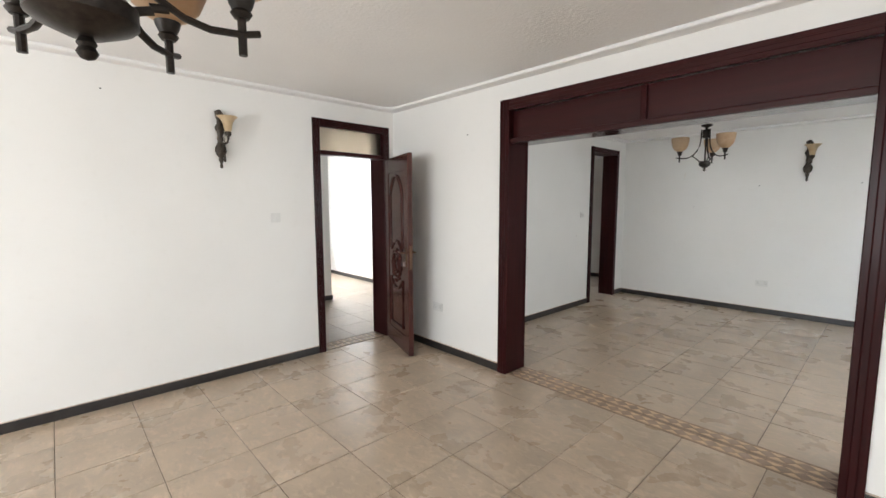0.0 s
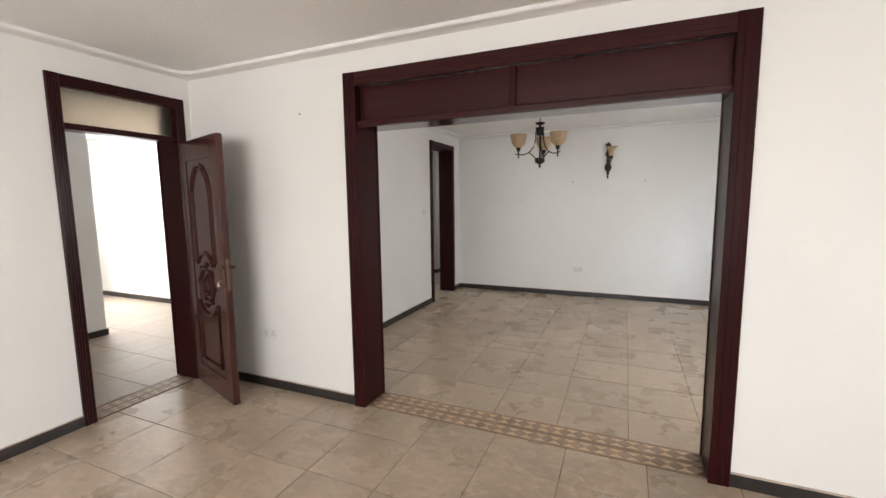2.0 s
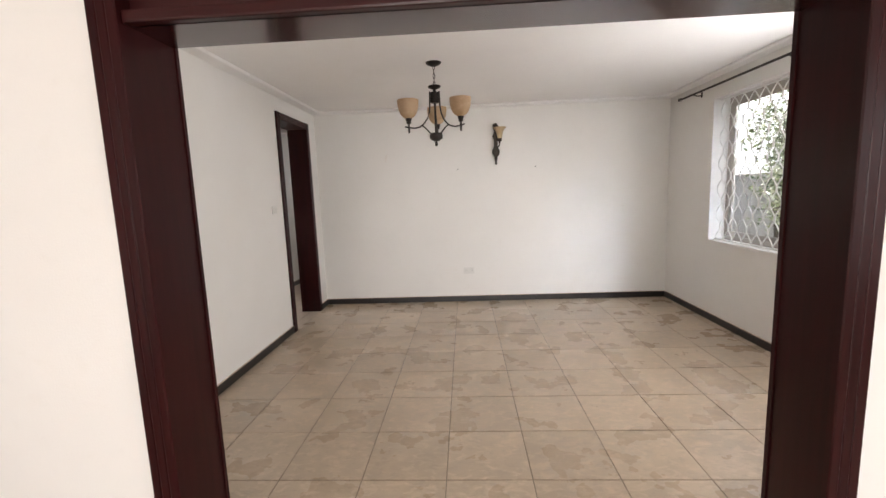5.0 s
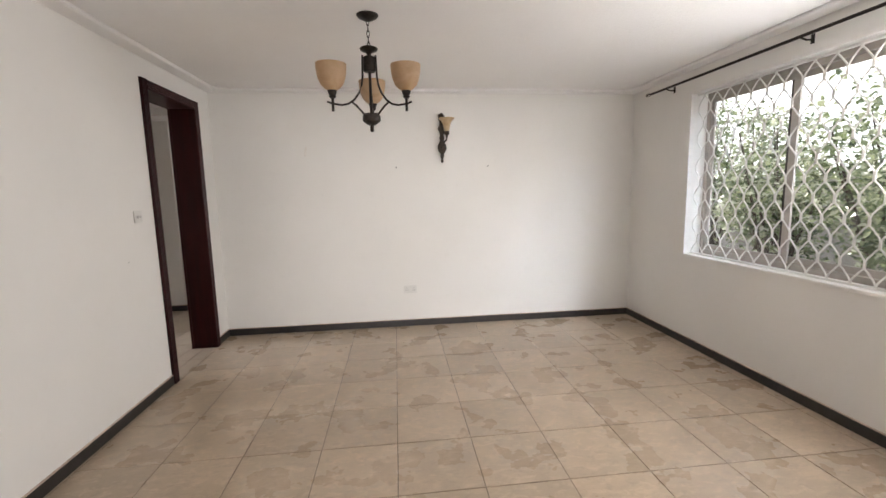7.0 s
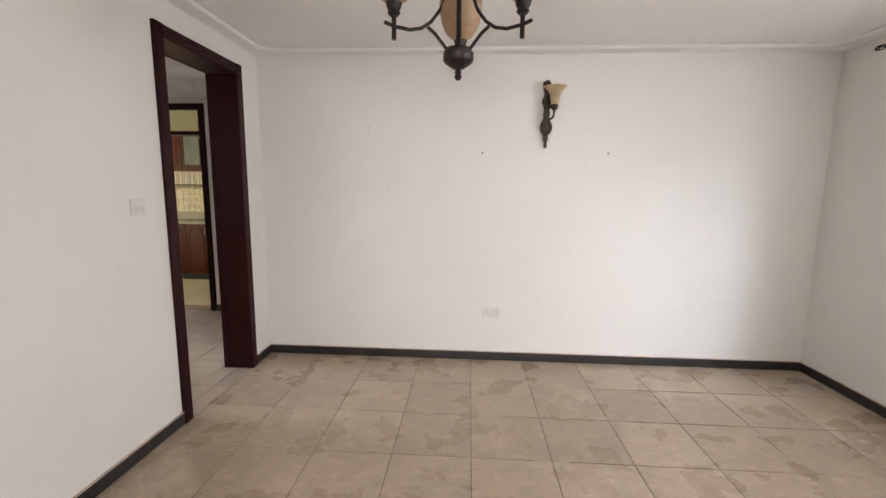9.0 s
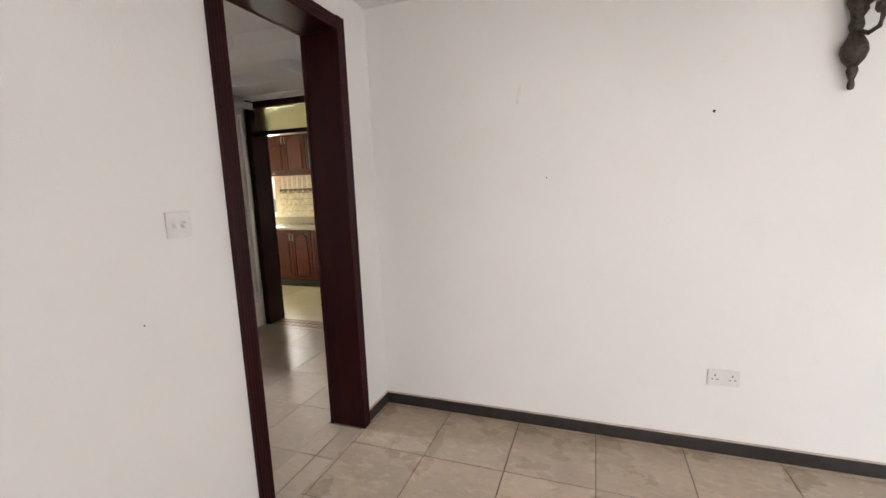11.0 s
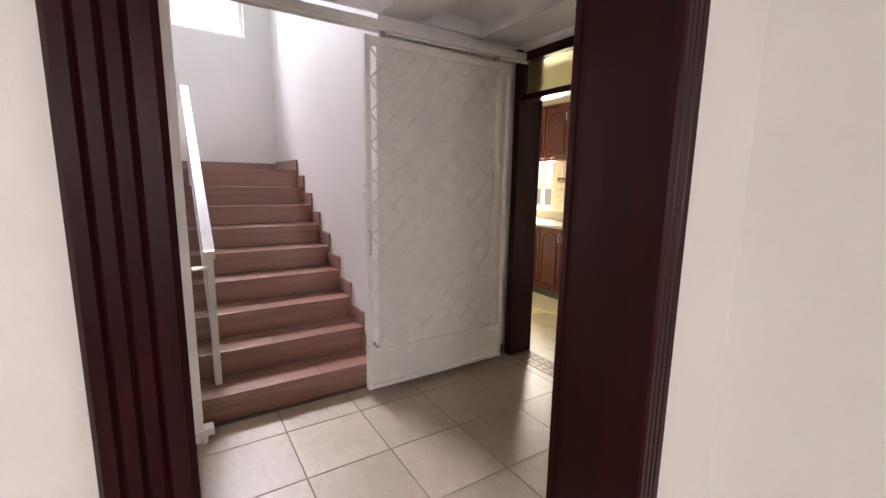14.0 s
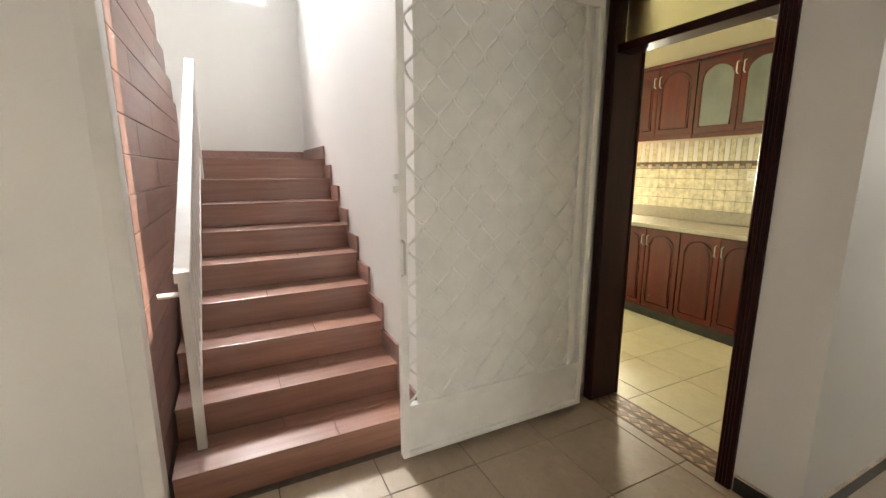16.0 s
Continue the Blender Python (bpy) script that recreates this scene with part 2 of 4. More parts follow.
def bm_lathe(profile, n=24, bm=None, at=(0, 0, 0)):
    """Turns (radius, height) pairs round the z axis."""
    out = bm or bmesh.new()
    rings = []
    for r, z in profile:
        if r < 1e-5:
            rings.append([out.verts.new((at[0], at[1], at[2] + z))])
        else:
            rings.append([out.verts.new((at[0] + r * math.cos(2 * math.pi * i / n), at[1] + r * math.sin(2 * math.pi * i / n), at[2] + z)) for i in range(n)])
    for a, c in zip(rings, rings[1:]):
        for i in range(n):
            j = (i + 1) % n
            q = [a[i % len(a)], a[j % len(a)], c[j % len(c)], c[i % len(c)]]
            q = [v for k, v in enumerate(q) if v not in q[:k]]
            if len(q) > 2:
                out.faces.new(q)
    return out


def bm_tube(points, r, n=8, bm=None, closed=False, flat=1.0):
    """A rod of radius r along points."""
    out = bm or bmesh.new()
    pts = [Vector(p) for p in points]
    rings = []
    up = Vector((0, 0, 1))
    for i, p in enumerate(pts):
        if closed:
            d = pts[(i + 1) % len(pts)] - pts[i - 1]
        else:
            d = pts[min(i + 1, len(pts) - 1)] - pts[max(i - 1, 0)]
        d.normalize()
        ref = up if abs(d.z) < 0.95 else Vector((1, 0, 0))
        s = d.cross(ref).normalized()
        u = s.cross(d).normalized()
        rr = r[i] if isinstance(r, (list, tuple)) else r
        rings.append([out.verts.new(p + s * (rr * math.cos(2 * math.pi * k / n)) + u * (rr * flat * math.sin(2 * math.pi * k / n))) for k in range(n)])
    pairs = list(zip(rings, rings[1:])) + ([(rings[-1], rings[0])] if closed else [])
    for a, c in pairs:
        for k in range(n):
            out.faces.new([a[k], a[(k + 1) % n], c[(k + 1) % n], c[k]])
    if not closed:
        out.faces.new(rings[0][::-1])
        out.faces.new(rings[-1])
    return out


def bm_prism(poly, axis, a0, a1, bm=None):
    """A polygon of (u, v) pairs pushed along an axis from a0 to a1."""
    out = bm or bmesh.new()
    put = {"x": lambda u, v, a: (a, u, v), "y": lambda u, v, a: (u, a, v), "z": lambda u, v, a: (u, v, a)}[axis]
    lo = [out.verts.new(put(u, v, a0)) for u, v in poly]
    hi = [out.verts.new(put(u, v, a1)) for u, v in poly]
    out.faces.new(lo)
    out.faces.new(hi[::-1])
    for i in range(len(poly)):
        j = (i + 1) % len(poly)
        out.faces.new([lo[i], hi[i], hi[j], lo[j]])
    return out


def mesh_of(name, bm, material, smooth=False):
    bmesh.ops.recalc_face_normals(bm, faces=bm.faces)
    me = bpy.data.meshes.new(name)
    bm.to_mesh(me)
    bm.free()
    me.materials.append(material)
    if smooth:
        me.polygons.foreach_set("use_smooth", [True] * len(me.polygons))
        me.set_sharp_from_angle(angle=radians(40))
    return me


def part(name, bm, material, parent, label="", smooth=False):
    ob = new(name, mesh_of(name, bm, material, smooth))
    ob.parent = parent
    if label:
        ob["label"] = label
    return ob


def thing(name, label, category, at=(0, 0, 0), rz=0, group="", kind=""):
    ob = new(name)
    ob.empty_display_size = 0.1
    ob.matrix_world = pose(*at, 0, 0, rz)
    return tagged(ob, label, category, group, kind)


def structure(name, bm, material, label, category):
    ob = new(name, mesh_of(name, bm, material))
    return tagged(ob, label, category, "", "structure")


def wall_along(axis, name, a0, a1, c0, c1, z0, z1, holes, material, label):
    """A wall along x or y from a0 to a1, c0 to c1 thick, with holes (a0, a1, z0, z1) going through it."""
    bm = bmesh.new()
    cuts = sorted({a0, a1, *[h[0] for h in holes], *[h[1] for h in holes]})
    for u0, u1 in zip(cuts, cuts[1:]):
        mid = (u0 + u1) / 2
        zs = [z0]
        for h in sorted([h for h in holes if h[0] < mid < h[1]], key=lambda h: h[2]):
            zs += [h[2], h[3]]
        zs.append(z1)
        for b0, b1 in zip(zs[::2], zs[1::2]):
            if b1 - b0 > 1e-4:
                if axis == "x":
                    bm_box(u0, u1, c0, c1, b0, b1, 0, bm)
                else:
                    bm_box(c0, c1, u0, u1, b0, b1, 0, bm)
    bmesh.ops.remove_doubles(bm, verts=bm.verts, dist=1e-5)
    seen = {}
    for f in bm.faces:
        c = f.calc_center_median()
        seen.setdefault((round(c.x, 4), round(c.y, 4), round(c.z, 4)), []).append(f)
    bmesh.ops.delete(bm, geom=[f for fs in seen.values() if len(fs) > 1 for f in fs], context="FACES_ONLY")
    return structure(name, bm, material, label, "wall")

# ---- large structure ----
LW, OY, OB = -3.475, 3.017, 3.262          # living west face; opening wall front and back
DW, DN, DE = -2.706, 7.325, 1.89         # dining west, north and east faces
HW = -4.88                              # hall west face, behind the gate
KY = 8.53                               # kitchen wall, hall face
SY0, SY1 = 6.235, 7.37                   # stair side walls
CZ = 2.58                               # ceiling

wall_along("y", "wall_living_west", -3.24, OB, LW - 0.24, LW, 0, 2.9, [(2.078, 2.908, -1, 2.35)], WALL, "smooth white painted wall with a door opening")
wall_along("x", "wall_opening", LW, 3.0, OY, OB, 0, 2.9, [(-1.83, 0.43, -1, 2.345)], WALL, "white painted wall with a wide cased opening")
wall_along("x", "wall_living_south", LW, 3.24, -3.48, -3.24, 0, 2.9, [(-2.2, 1.0, 0.7, 2.3)], WALL, "white painted wall with a wide window")
# opening guessed, never in view, made for the added east lamp
wall_along("y", "wall_living_east", -3.24, OB, 3.0, 3.24, 0, 2.9, [(-0.5, 1.7, 0.7, 2.3)], WALL, "white painted wall with an unseen window opening")
wall_along("y", "wall_dining_west", OB, DN, DW - 0.207, DW, 0, 2.9, [(6.185, 7.01, -1, 2.355)], WALL, "white painted wall with a doorway at its end")
wall_along("x", "wall_dining_north", DW - 0.24, DE + 0.24, DN, DN + 0.24, 0, 2.9, [], WALL, "white painted wall with small nail holes")
wall_along("y", "wall_dining_east", OB, DN, DE, DE + 0.24, 0, 2.9, [(3.9, 6.36, 0.87, 2.345)], WALL, "white painted wall with a grilled window")
wall_along("x", "wall_kitchen", HW, -3.70, KY, KY + 0.20, 0, 2.9, [(-4.83, -3.985, -1, 2.375)], WALL, "white painted wall with the kitchen doorway")
wall_along("y", "wall_corridor_west", KY + 0.20, 10.9, -3.92, -3.70, 0, 2.9, [], WALL, "white painted corridor wall")
wall_along("y", "wall_corridor_east", DN + 0.24, 10.9, DW - 0.24, DW, 0, 2.9, [], WALL, "white painted corridor wall")
wall_along("x", "wall_corridor_end", -3.70, DW - 0.24, 10.9, 11.1, 0, 2.9, [], WALL, "white painted corridor end wall")
wall_along("y", "wall_behind_gate", SY1, KY + 0.20, HW - 0.24, HW, 0, 2.9, [], WALL, "white painted wall behind the sliding gate")
wall_along("x", "wall_stair_side", -8.20, HW - 0.24, SY1, SY1 + 0.24, 0, 5.2, [], WALL, "tall white stairwell wall")
wall_along("y", "wall_stair_back", 4.65, SY1 + 0.24, -8.44, -8.20, 0, 5.2, [(6.05, 7.075, 3.135, 5.0)], WALL, "tall white stairwell wall with a high window")
wall_along("x", "wall_hall_north", -8.20, -4.90, 4.65, 4.85, 0, 5.2, [(-7.3, -5.5, 3.5, 4.9)], WALL, "white painted hall wall")
wall_along("y", "wall_hall_side", 4.85, 5.66, -5.13, -4.93, 0, 2.9, [(4.78, 5.659, -1, 2.13)], WALL, "white painted wall beside the stairs")
wall_along("y", "wall_stair_pier", 5.73, SY0 - 0.012, -5.12, -4.87, 0, 2.9, [], WALL, "white painted pier beside the stairs")
wall_along("y", "wall_above_gate", 4.85, SY1 + 0.24, HW - 0.12, HW - 0.02, 2.9, 5.2, [], WALL, "white painted wall of the floor above")
wall_along("y", "wall_hall_far_west", 2.0, 4.65, -8.44, -8.2, 0, 2.9, [(3.2, 4.5, 0.75, 2.4)], WALL, "white painted wall with an unseen window opening")
wall_along("x", "wall_hall_south", -8.44, LW - 0.24, 1.7, 1.94, 0, 2.9, [], WALL, "white painted wall")
wall_along("y", "wall_hall_pier", 1.94, 3.34, -5.85, -5.65, 0, 2.9, [], WALL, "white painted pier in the hall")
wall_along("x", "wall_hall_return", LW - 0.24, DW - 0.24, OB - 0.003, OB + 0.05, 0, 2.9, [], WALL, "white painted return wall")
wall_along("x", "wall_kitchen_north", -7.7, -3.92, 10.72, 10.94, 0, 2.9, [(-7.1, -6.5, 1.08, 1.72)], KITWALL, "cream tiled kitchen wall with a window")
wall_along("y", "wall_kitchen_west", KY + 0.20, 10.94, -7.92, -7.7, 0, 2.9, [], KITWALL, "cream tiled kitchen wall")
wall_along("x", "wall_kitchen_south", -7.92, HW - 0.24, KY, KY + 0.20, 0, 2.9, [], KITWALL, "cream tiled kitchen wall")

# floors: one slab a room, tiles laid on it at the end
floor_living = structure("floor_living", bm_box(LW - 0.24, 3.24, -3.48, OB - 0.12, -0.2, -0.004), GROUT, "beige marbled floor tiles with dark joints", "floor")
floor_dining = structure("floor_dining", bm_box(DW - 0.24, DE + 0.24, OB - 0.12, DN + 0.24, -0.2, -0.004), GROUT, "beige marbled floor tiles with dark joints", "floor")
floor_hall = structure("floor_hall", bm_box(-8.44, DW - 0.24, 1.7, 11.1, -0.2, -0.0045), GROUT, "polished beige marbled hall tiles", "floor")
floor_kitchen = structure("floor_kitchen", bm_box(-7.92, -3.92, KY + 0.10, 10.94, -0.19, -0.0035), GROUT, "cream kitchen floor tiles", "floor")

# ceilings with a shallow plaster cornice band
def ceiling(name, x0, x1, y0, y1, band):
    bm = bm_box(x0, x1, y0, y1, CZ, CZ + 0.12)
    if band:
        b = 0.10
        z = CZ - 0.022
        for q in ((x0, x1, y0, y0 + b), (x0, x1, y1 - b, y1), (x0, x0 + b, y0 + b, y1 - b), (x1 - b, x1, y0 + b, y1 - b)):
            bm_box(*q, z, CZ + 0.002, 0, bm)
        q, k = b + 0.012, 0.13
        path = []
        for cx, cy, a0 in ((x1 - q - k, y1 - q - k, 0), (x0 + q + k, y1 - q - k, 90), (x0 + q + k, y0 + q + k, 180), (x1 - q - k, y0 + q + k, 270)):
            path += [(cx + k * math.cos(radians(a0 + 15 * i)), cy + k * math.sin(radians(a0 + 15 * i)), CZ - 0.012) for i in range(7)]
        bm_tube(path, 0.016, 8, bm, True, 1.0)
    return structure(name, bm, CEIL, "white textured plaster ceiling with a thin cornice bead", "ceiling")


ceiling("ceiling_living", LW, 3.0, -3.24, OY, True)
ceiling("ceiling_dining", DW, DE, OB, DN, True)

# hall ceiling: dropped bands that cross, square recesses between them
bm = bm_box(HW, DW - 0.24, 3.32, 10.9, 2.58, 2.70)
for x0, x1 in ((HW, -4.85), (-4.10, -3.79), (-3.02, DW - 0.24)):
    bm_box(x0, x1, 3.32, 10.9, 2.48, 2.581, 0, bm)
for y0, y1 in ((4.55, 4.87), (5.90, 6.22), (7.37, 7.67), (8.17, 8.53), (9.3, 9.6)):
    for x0, x1 in ((-4.85, -4.10), (-3.79, -3.02)):
        bm_box(x0, x1, y0, y1, 2.4805, 2.581, 0, bm)
structure("ceiling_hall", bm, CEIL, "white plaster ceiling with square recessed coffers", "ceiling")
structure("ceiling_hall_west", bm_box(-8.44, HW, 1.94, 4.65, 2.58, 2.70), CEIL, "white plaster ceiling", "ceiling")
structure("ceiling_hall_south", bm_box(HW, LW - 0.24, 1.94, 3.32, 2.58, 2.70), CEIL, "white plaster ceiling", "ceiling")
structure("ceiling_stairwell", bm_box(-8.44, HW, 4.65, SY1 + 0.24, 5.2, 5.32), CEIL, "white plaster stairwell ceiling", "ceiling")
structure("ceiling_kitchen", bm_box(-7.92, -3.92, KY + 0.20, 10.94, 2.78, 2.9), CEIL, "white plaster kitchen ceiling", "ceiling")


def skirting(name, runs):
    bm = bmesh.new()
    line = bmesh.new()
    for x0, x1, y0, y1 in runs:
        bm_box(x0, x1, y0, y1, 0.0, 0.074, 0.003, bm)
        bm_box(x0, x1, y0, y1, 0.0742, 0.079, 0, line)
    structure(name.replace("baseboard", "trim"), line, CAULK, "thin stained paint line above the skirting", "trim")
    return structure(name, bm, SKIRT, "dark grey tiled skirting along the wall", "baseboard")


T = 0.014
skirting("baseboard_living", [(LW, LW + T, -3.24, 2.036), (LW, -1.90, OY - T, OY), (0.505, 3.0, OY - T, OY), (3.0 - T, 3.0, -3.24, OY - T), (LW + T, 3.0 - T, -3.24, -3.24 + T)])
skirting("baseboard_dining", [(DW, DW + T, OB, 6.145), (DW, DW + T, 7.045, DN), (DW + T, DE - T, DN - T, DN), (DE - T, DE, OB, DN), (DW + T, -1.86, OB, OB + T), (0.45, DE - T, OB, OB + T)])
skirting("baseboard_hall", [(-4.87, -4.87 + T, 5.73, SY0), (-8.2, -4.90, 4.65 - T, 4.65), (-5.65, -5.65 + T, 1.94, 3.34 + T), (-5.85, -5.65, 3.34, 3.34 + T),
                            (-3.94, -3.70 + T, KY - T, KY), (-3.70, -3.70 + T, KY, 10.9), (HW, HW + T, SY1, KY - 0.03), (DW - 0.24 - T, DW - 0.24, 7.05, 10.9), (-3.70 + T, DW - 0.254, 10.9 - T, 10.9)])
structure("trim_pier_corner", bm_box(-5.12, -4.862, 5.661, 5.73, 0, 2.48, 0.004), TRIM, "white painted corner strip on the pier", "trim")

# ---- outside ----
structure("ground", bm_box(-90, 90, -90, 90, -0.5, -0.25), EARTH, "bare garden soil round the house", "ground")
structure("garden_wall", bm_box(7.6, 7.85, -6, 16, -0.26, 1.7, 0.02), STONEWALL, "rendered grey garden boundary wall", "wall")

structure("backdrop_east", bm_box(11, 11.1, -12, 24, -0.3, 9), HAZE, "bright hazy white sky beyond the garden", "backdrop")
structure("backdrop_west", bm_box(-11.1, -11, 2, 12, 1.5, 8), HAZE, "bright hazy white sky outside the stairwell", "backdrop")

# ---- casings ----


FLUTES = [(0, 0), (0, 0.75), (0.06, 1.0), (0.20, 1.0), (0.24, 0.82), (0.28, 0.97), (0.42, 0.97), (0.46, 0.8), (0.50, 0.97), (0.64, 0.97), (0.68, 0.8), (0.72, 0.95), (0.92, 1.0), (1.0, 0.7), (1.0, 0)]
STEPPED = [(0, 0), (0, 0.85), (0.05, 1.0), (0.30, 1.0), (0.34, 0.86), (0.37, 0.93), (0.62, 0.93), (0.66, 0.82), (0.69, 0.88), (0.95, 0.86), (1.0, 0.7), (1.0, 0)]


def fluted(axis, a0, a1, w0, w1, face, out, bm=None, prof=None):
    """A casing board lying on a wall face, with three flutes along its length.
    axis: the way it runs; a0..a1 its length; w0..w1 its width; face: the wall's plane; out: signed thickness."""
    width = w1 - w0
    prof = prof or FLUTES
    pts = [(w0 + u * width, face + v * out) for u, v in prof]
    out_bm = bm or bmesh.new()
    if axis == "z_on_x":      # upright on a wall x = face, width along y
        return bm_prism([(q, p) for p, q in pts], "z", a0, a1, out_bm)
    if axis == "z_on_y":      # upright on a wall y = face, width along x
        return bm_prism(pts, "z", a0, a1, out_bm)
    if axis == "y_on_x":      # level on a wall x = face, width along z
        return bm_prism([(q, p) for p, q in pts], "y", a0, a1, out_bm)
    return bm_prism([(q, p) for p, q in pts], "x", a0, a1, out_bm)   # level on a wall y = face, width along z


# wide opening between living and dining room
op = thing("door_frame_wide", "dark mahogany casing round the wide room opening", "door frame", (-0.71, 3.15, 0), kind="structure")
ox = 0.71


def opening():
    L0, L1, R0, R1 = -1.888 + ox, -1.793 + ox, 0.404 + ox, 0.504 + ox
    f, k = OY - 3.15, OB - 3.15
    for face, out in ((f, -0.024), (k, 0.024)):
        part("casing", fluted("z_on_y", 0, 2.415, L0, L1, face, out, prof=STEPPED), WOOD, op)
        part("casing", fluted("z_on_y", 0, 2.415, R0, R1, face, out, prof=STEPPED), WOOD, op)
        part("casing", fluted("x_on_y", L1, R0, 2.322, 2.415, face, out, prof=STEPPED), WOODX, op)
    part("jamb", bm_box(-1.83 + ox, L1 - 0.006, f - 0.004, k + 0.004, 0, 2.335, 0.003), WOOD, op)
    part("jamb", bm_box(R0 + 0.006, 0.43 + ox, f - 0.004, k + 0.004, 0, 2.335, 0.003), WOOD, op)
    # boxed lintel: two sunk panels, a muntin, a bottom rail
    part("soffit", bm_box(L1 - 0.004, R0 + 0.004, f + 0.03, k - 0.004, 2.052, 2.072, 0.002), SOFFIT, op)
    m = -0.70 + ox
    for a, c in ((L1 - 0.004, m - 0.02), (m + 0.02, R0 + 0.004)):
        part("panel", bm_box(a, c, f + 0.05, f + 0.062, 2.073, 2.325), WOODX, op)
        part("panel", bm_box(a, c, k - 0.05, k - 0.038, 2.073, 2.325), WOODX, op)
    part("muntin", bm_box(m - 0.02, m + 0.02, f + 0.028, f + 0.064, 2.09, 2.325, 0.006), WOOD, op)
    part("bottom_rail", bm_box(L1 - 0.004, R0 + 0.004, f + 0.002, f + 0.049, 2.052, 2.092, 0.008), WOODX, op)
    part("bottom_rail", bm_box(L1 - 0.004, R0 + 0.004, k - 0.03, k - 0.003, 2.074, 2.092, 0.006), WOODX, op)


opening()


def door_frame(name, label, origin, along, lo, hi, top, thick, transom=None, cw=0.075, material=WOOD):
    """A cased doorway in a wall of the given thickness, whose front face is at the origin. along 'y': the wall runs along y and
    the front looks to +x; along 'x': the wall runs along x and the front looks to -y. lo, hi: outer edges of the casing."""
    t = thing(name, label, "door frame", origin, kind="structure")
    back = -thick
    if along == "y":
        for face, out in ((0, 0.022), (back, -0.022)):
            part("casing", fluted("z_on_x", 0, top, lo, lo + cw, face, out), material, t)
            part("casing", fluted("z_on_x", 0, top, hi - cw, hi, face, out), material, t)
            part("casing", fluted("y_on_x", lo + cw, hi - cw, top - cw, top, face, out), material, t)
        part("jamb", bm_box(back - 0.003, 0.003, lo + 0.04, lo + cw - 0.006, 0, top - 0.035, 0.003), material, t)
        part("jamb", bm_box(back - 0.003, 0.003, hi - cw + 0.006, hi - 0.04, 0, top - 0.035, 0.003), material, t)
        part("head", bm_box(back - 0.003, 0.003, lo + cw - 0.006, hi - cw + 0.006, top - cw + 0.004, top - 0.036, 0.003), material, t)
        if transom:
            part("transom_rail", bm_box(-0.12, 0.006, lo + cw - 0.006, hi - cw + 0.006, transom - 0.03, transom + 0.012, 0.004), material, t)
            part("transom_glass", bm_box(-0.062, -0.056, lo + cw - 0.004, hi - cw + 0.004, transom + 0.012, top - cw + 0.004), FROST, t, "obscure beige glass pane")
    else:
        for face, out in ((0, -0.022), (thick, 0.022)):
            part("casing", fluted("z_on_y", 0, top, lo, lo + cw, face, out), material, t)
            part("casing", fluted("z_on_y", 0, top, hi - cw, hi, face, out), material, t)
            part("casing", fluted("x_on_y", lo + cw, hi - cw, top - cw, top, face, out), material, t)
        part("jamb", bm_box(lo + 0.04, lo + cw - 0.006, -0.003, thick + 0.003, 0, top - 0.035, 0.003), material, t)
        part("jamb", bm_box(hi - cw + 0.006, hi - 0.04, -0.003, thick + 0.003, 0, top - 0.035, 0.003), material, t)
        part("head", bm_box(lo + cw - 0.006, hi - cw + 0.006, -0.003, thick + 0.003, top - cw + 0.004, top - 0.036, 0.003), material, t)
        if transom:
            part("transom_rail", bm_box(lo + cw - 0.006, hi - cw + 0.006, -0.006, 0.12, transom - 0.03, transom + 0.012, 0.004), material, t)
            part("transom_glass", bm_box(lo + cw - 0.004, hi - cw + 0.004, 0.056, 0.062, transom + 0.012, top - cw + 0.004), YFROST, t, "yellowish obscure glass pane")
    return t


door_frame("door_frame_living", "dark mahogany door frame with a glazed transom", (LW, 2.4925, 0), "y", -0.4585, 0.4585, 2.386, 0.24, 2.066)
door_frame("door_frame_dining", "dark mahogany fluted casing of an open doorway", (DW, 6.593, 0), "y", -0.456, 0.456, 2.405, 0.207)
door_frame("door_frame_kitchen", "dark mahogany door frame with a yellow transom pane", (-4.405, KY, 0), "x", -0.455, 0.455, 2.415, 0.20, 2.10, cw=0.068)
door_frame("door_frame_hall", "white painted frame of a closed hall door", (-4.93, 5.22, 0), "y", -0.49, 0.49, 2.16, 0.20, cw=0.06, material=TRIM)

# ---- lamps ----


def arc(c, r, a0, a1, n=8):
    return [(c[0] + r * math.cos(radians(a0 + (a1 - a0) * i / n)), c[1] + r * math.sin(radians(a0 + (a1 - a0) * i / n))) for i in range(n + 1)]


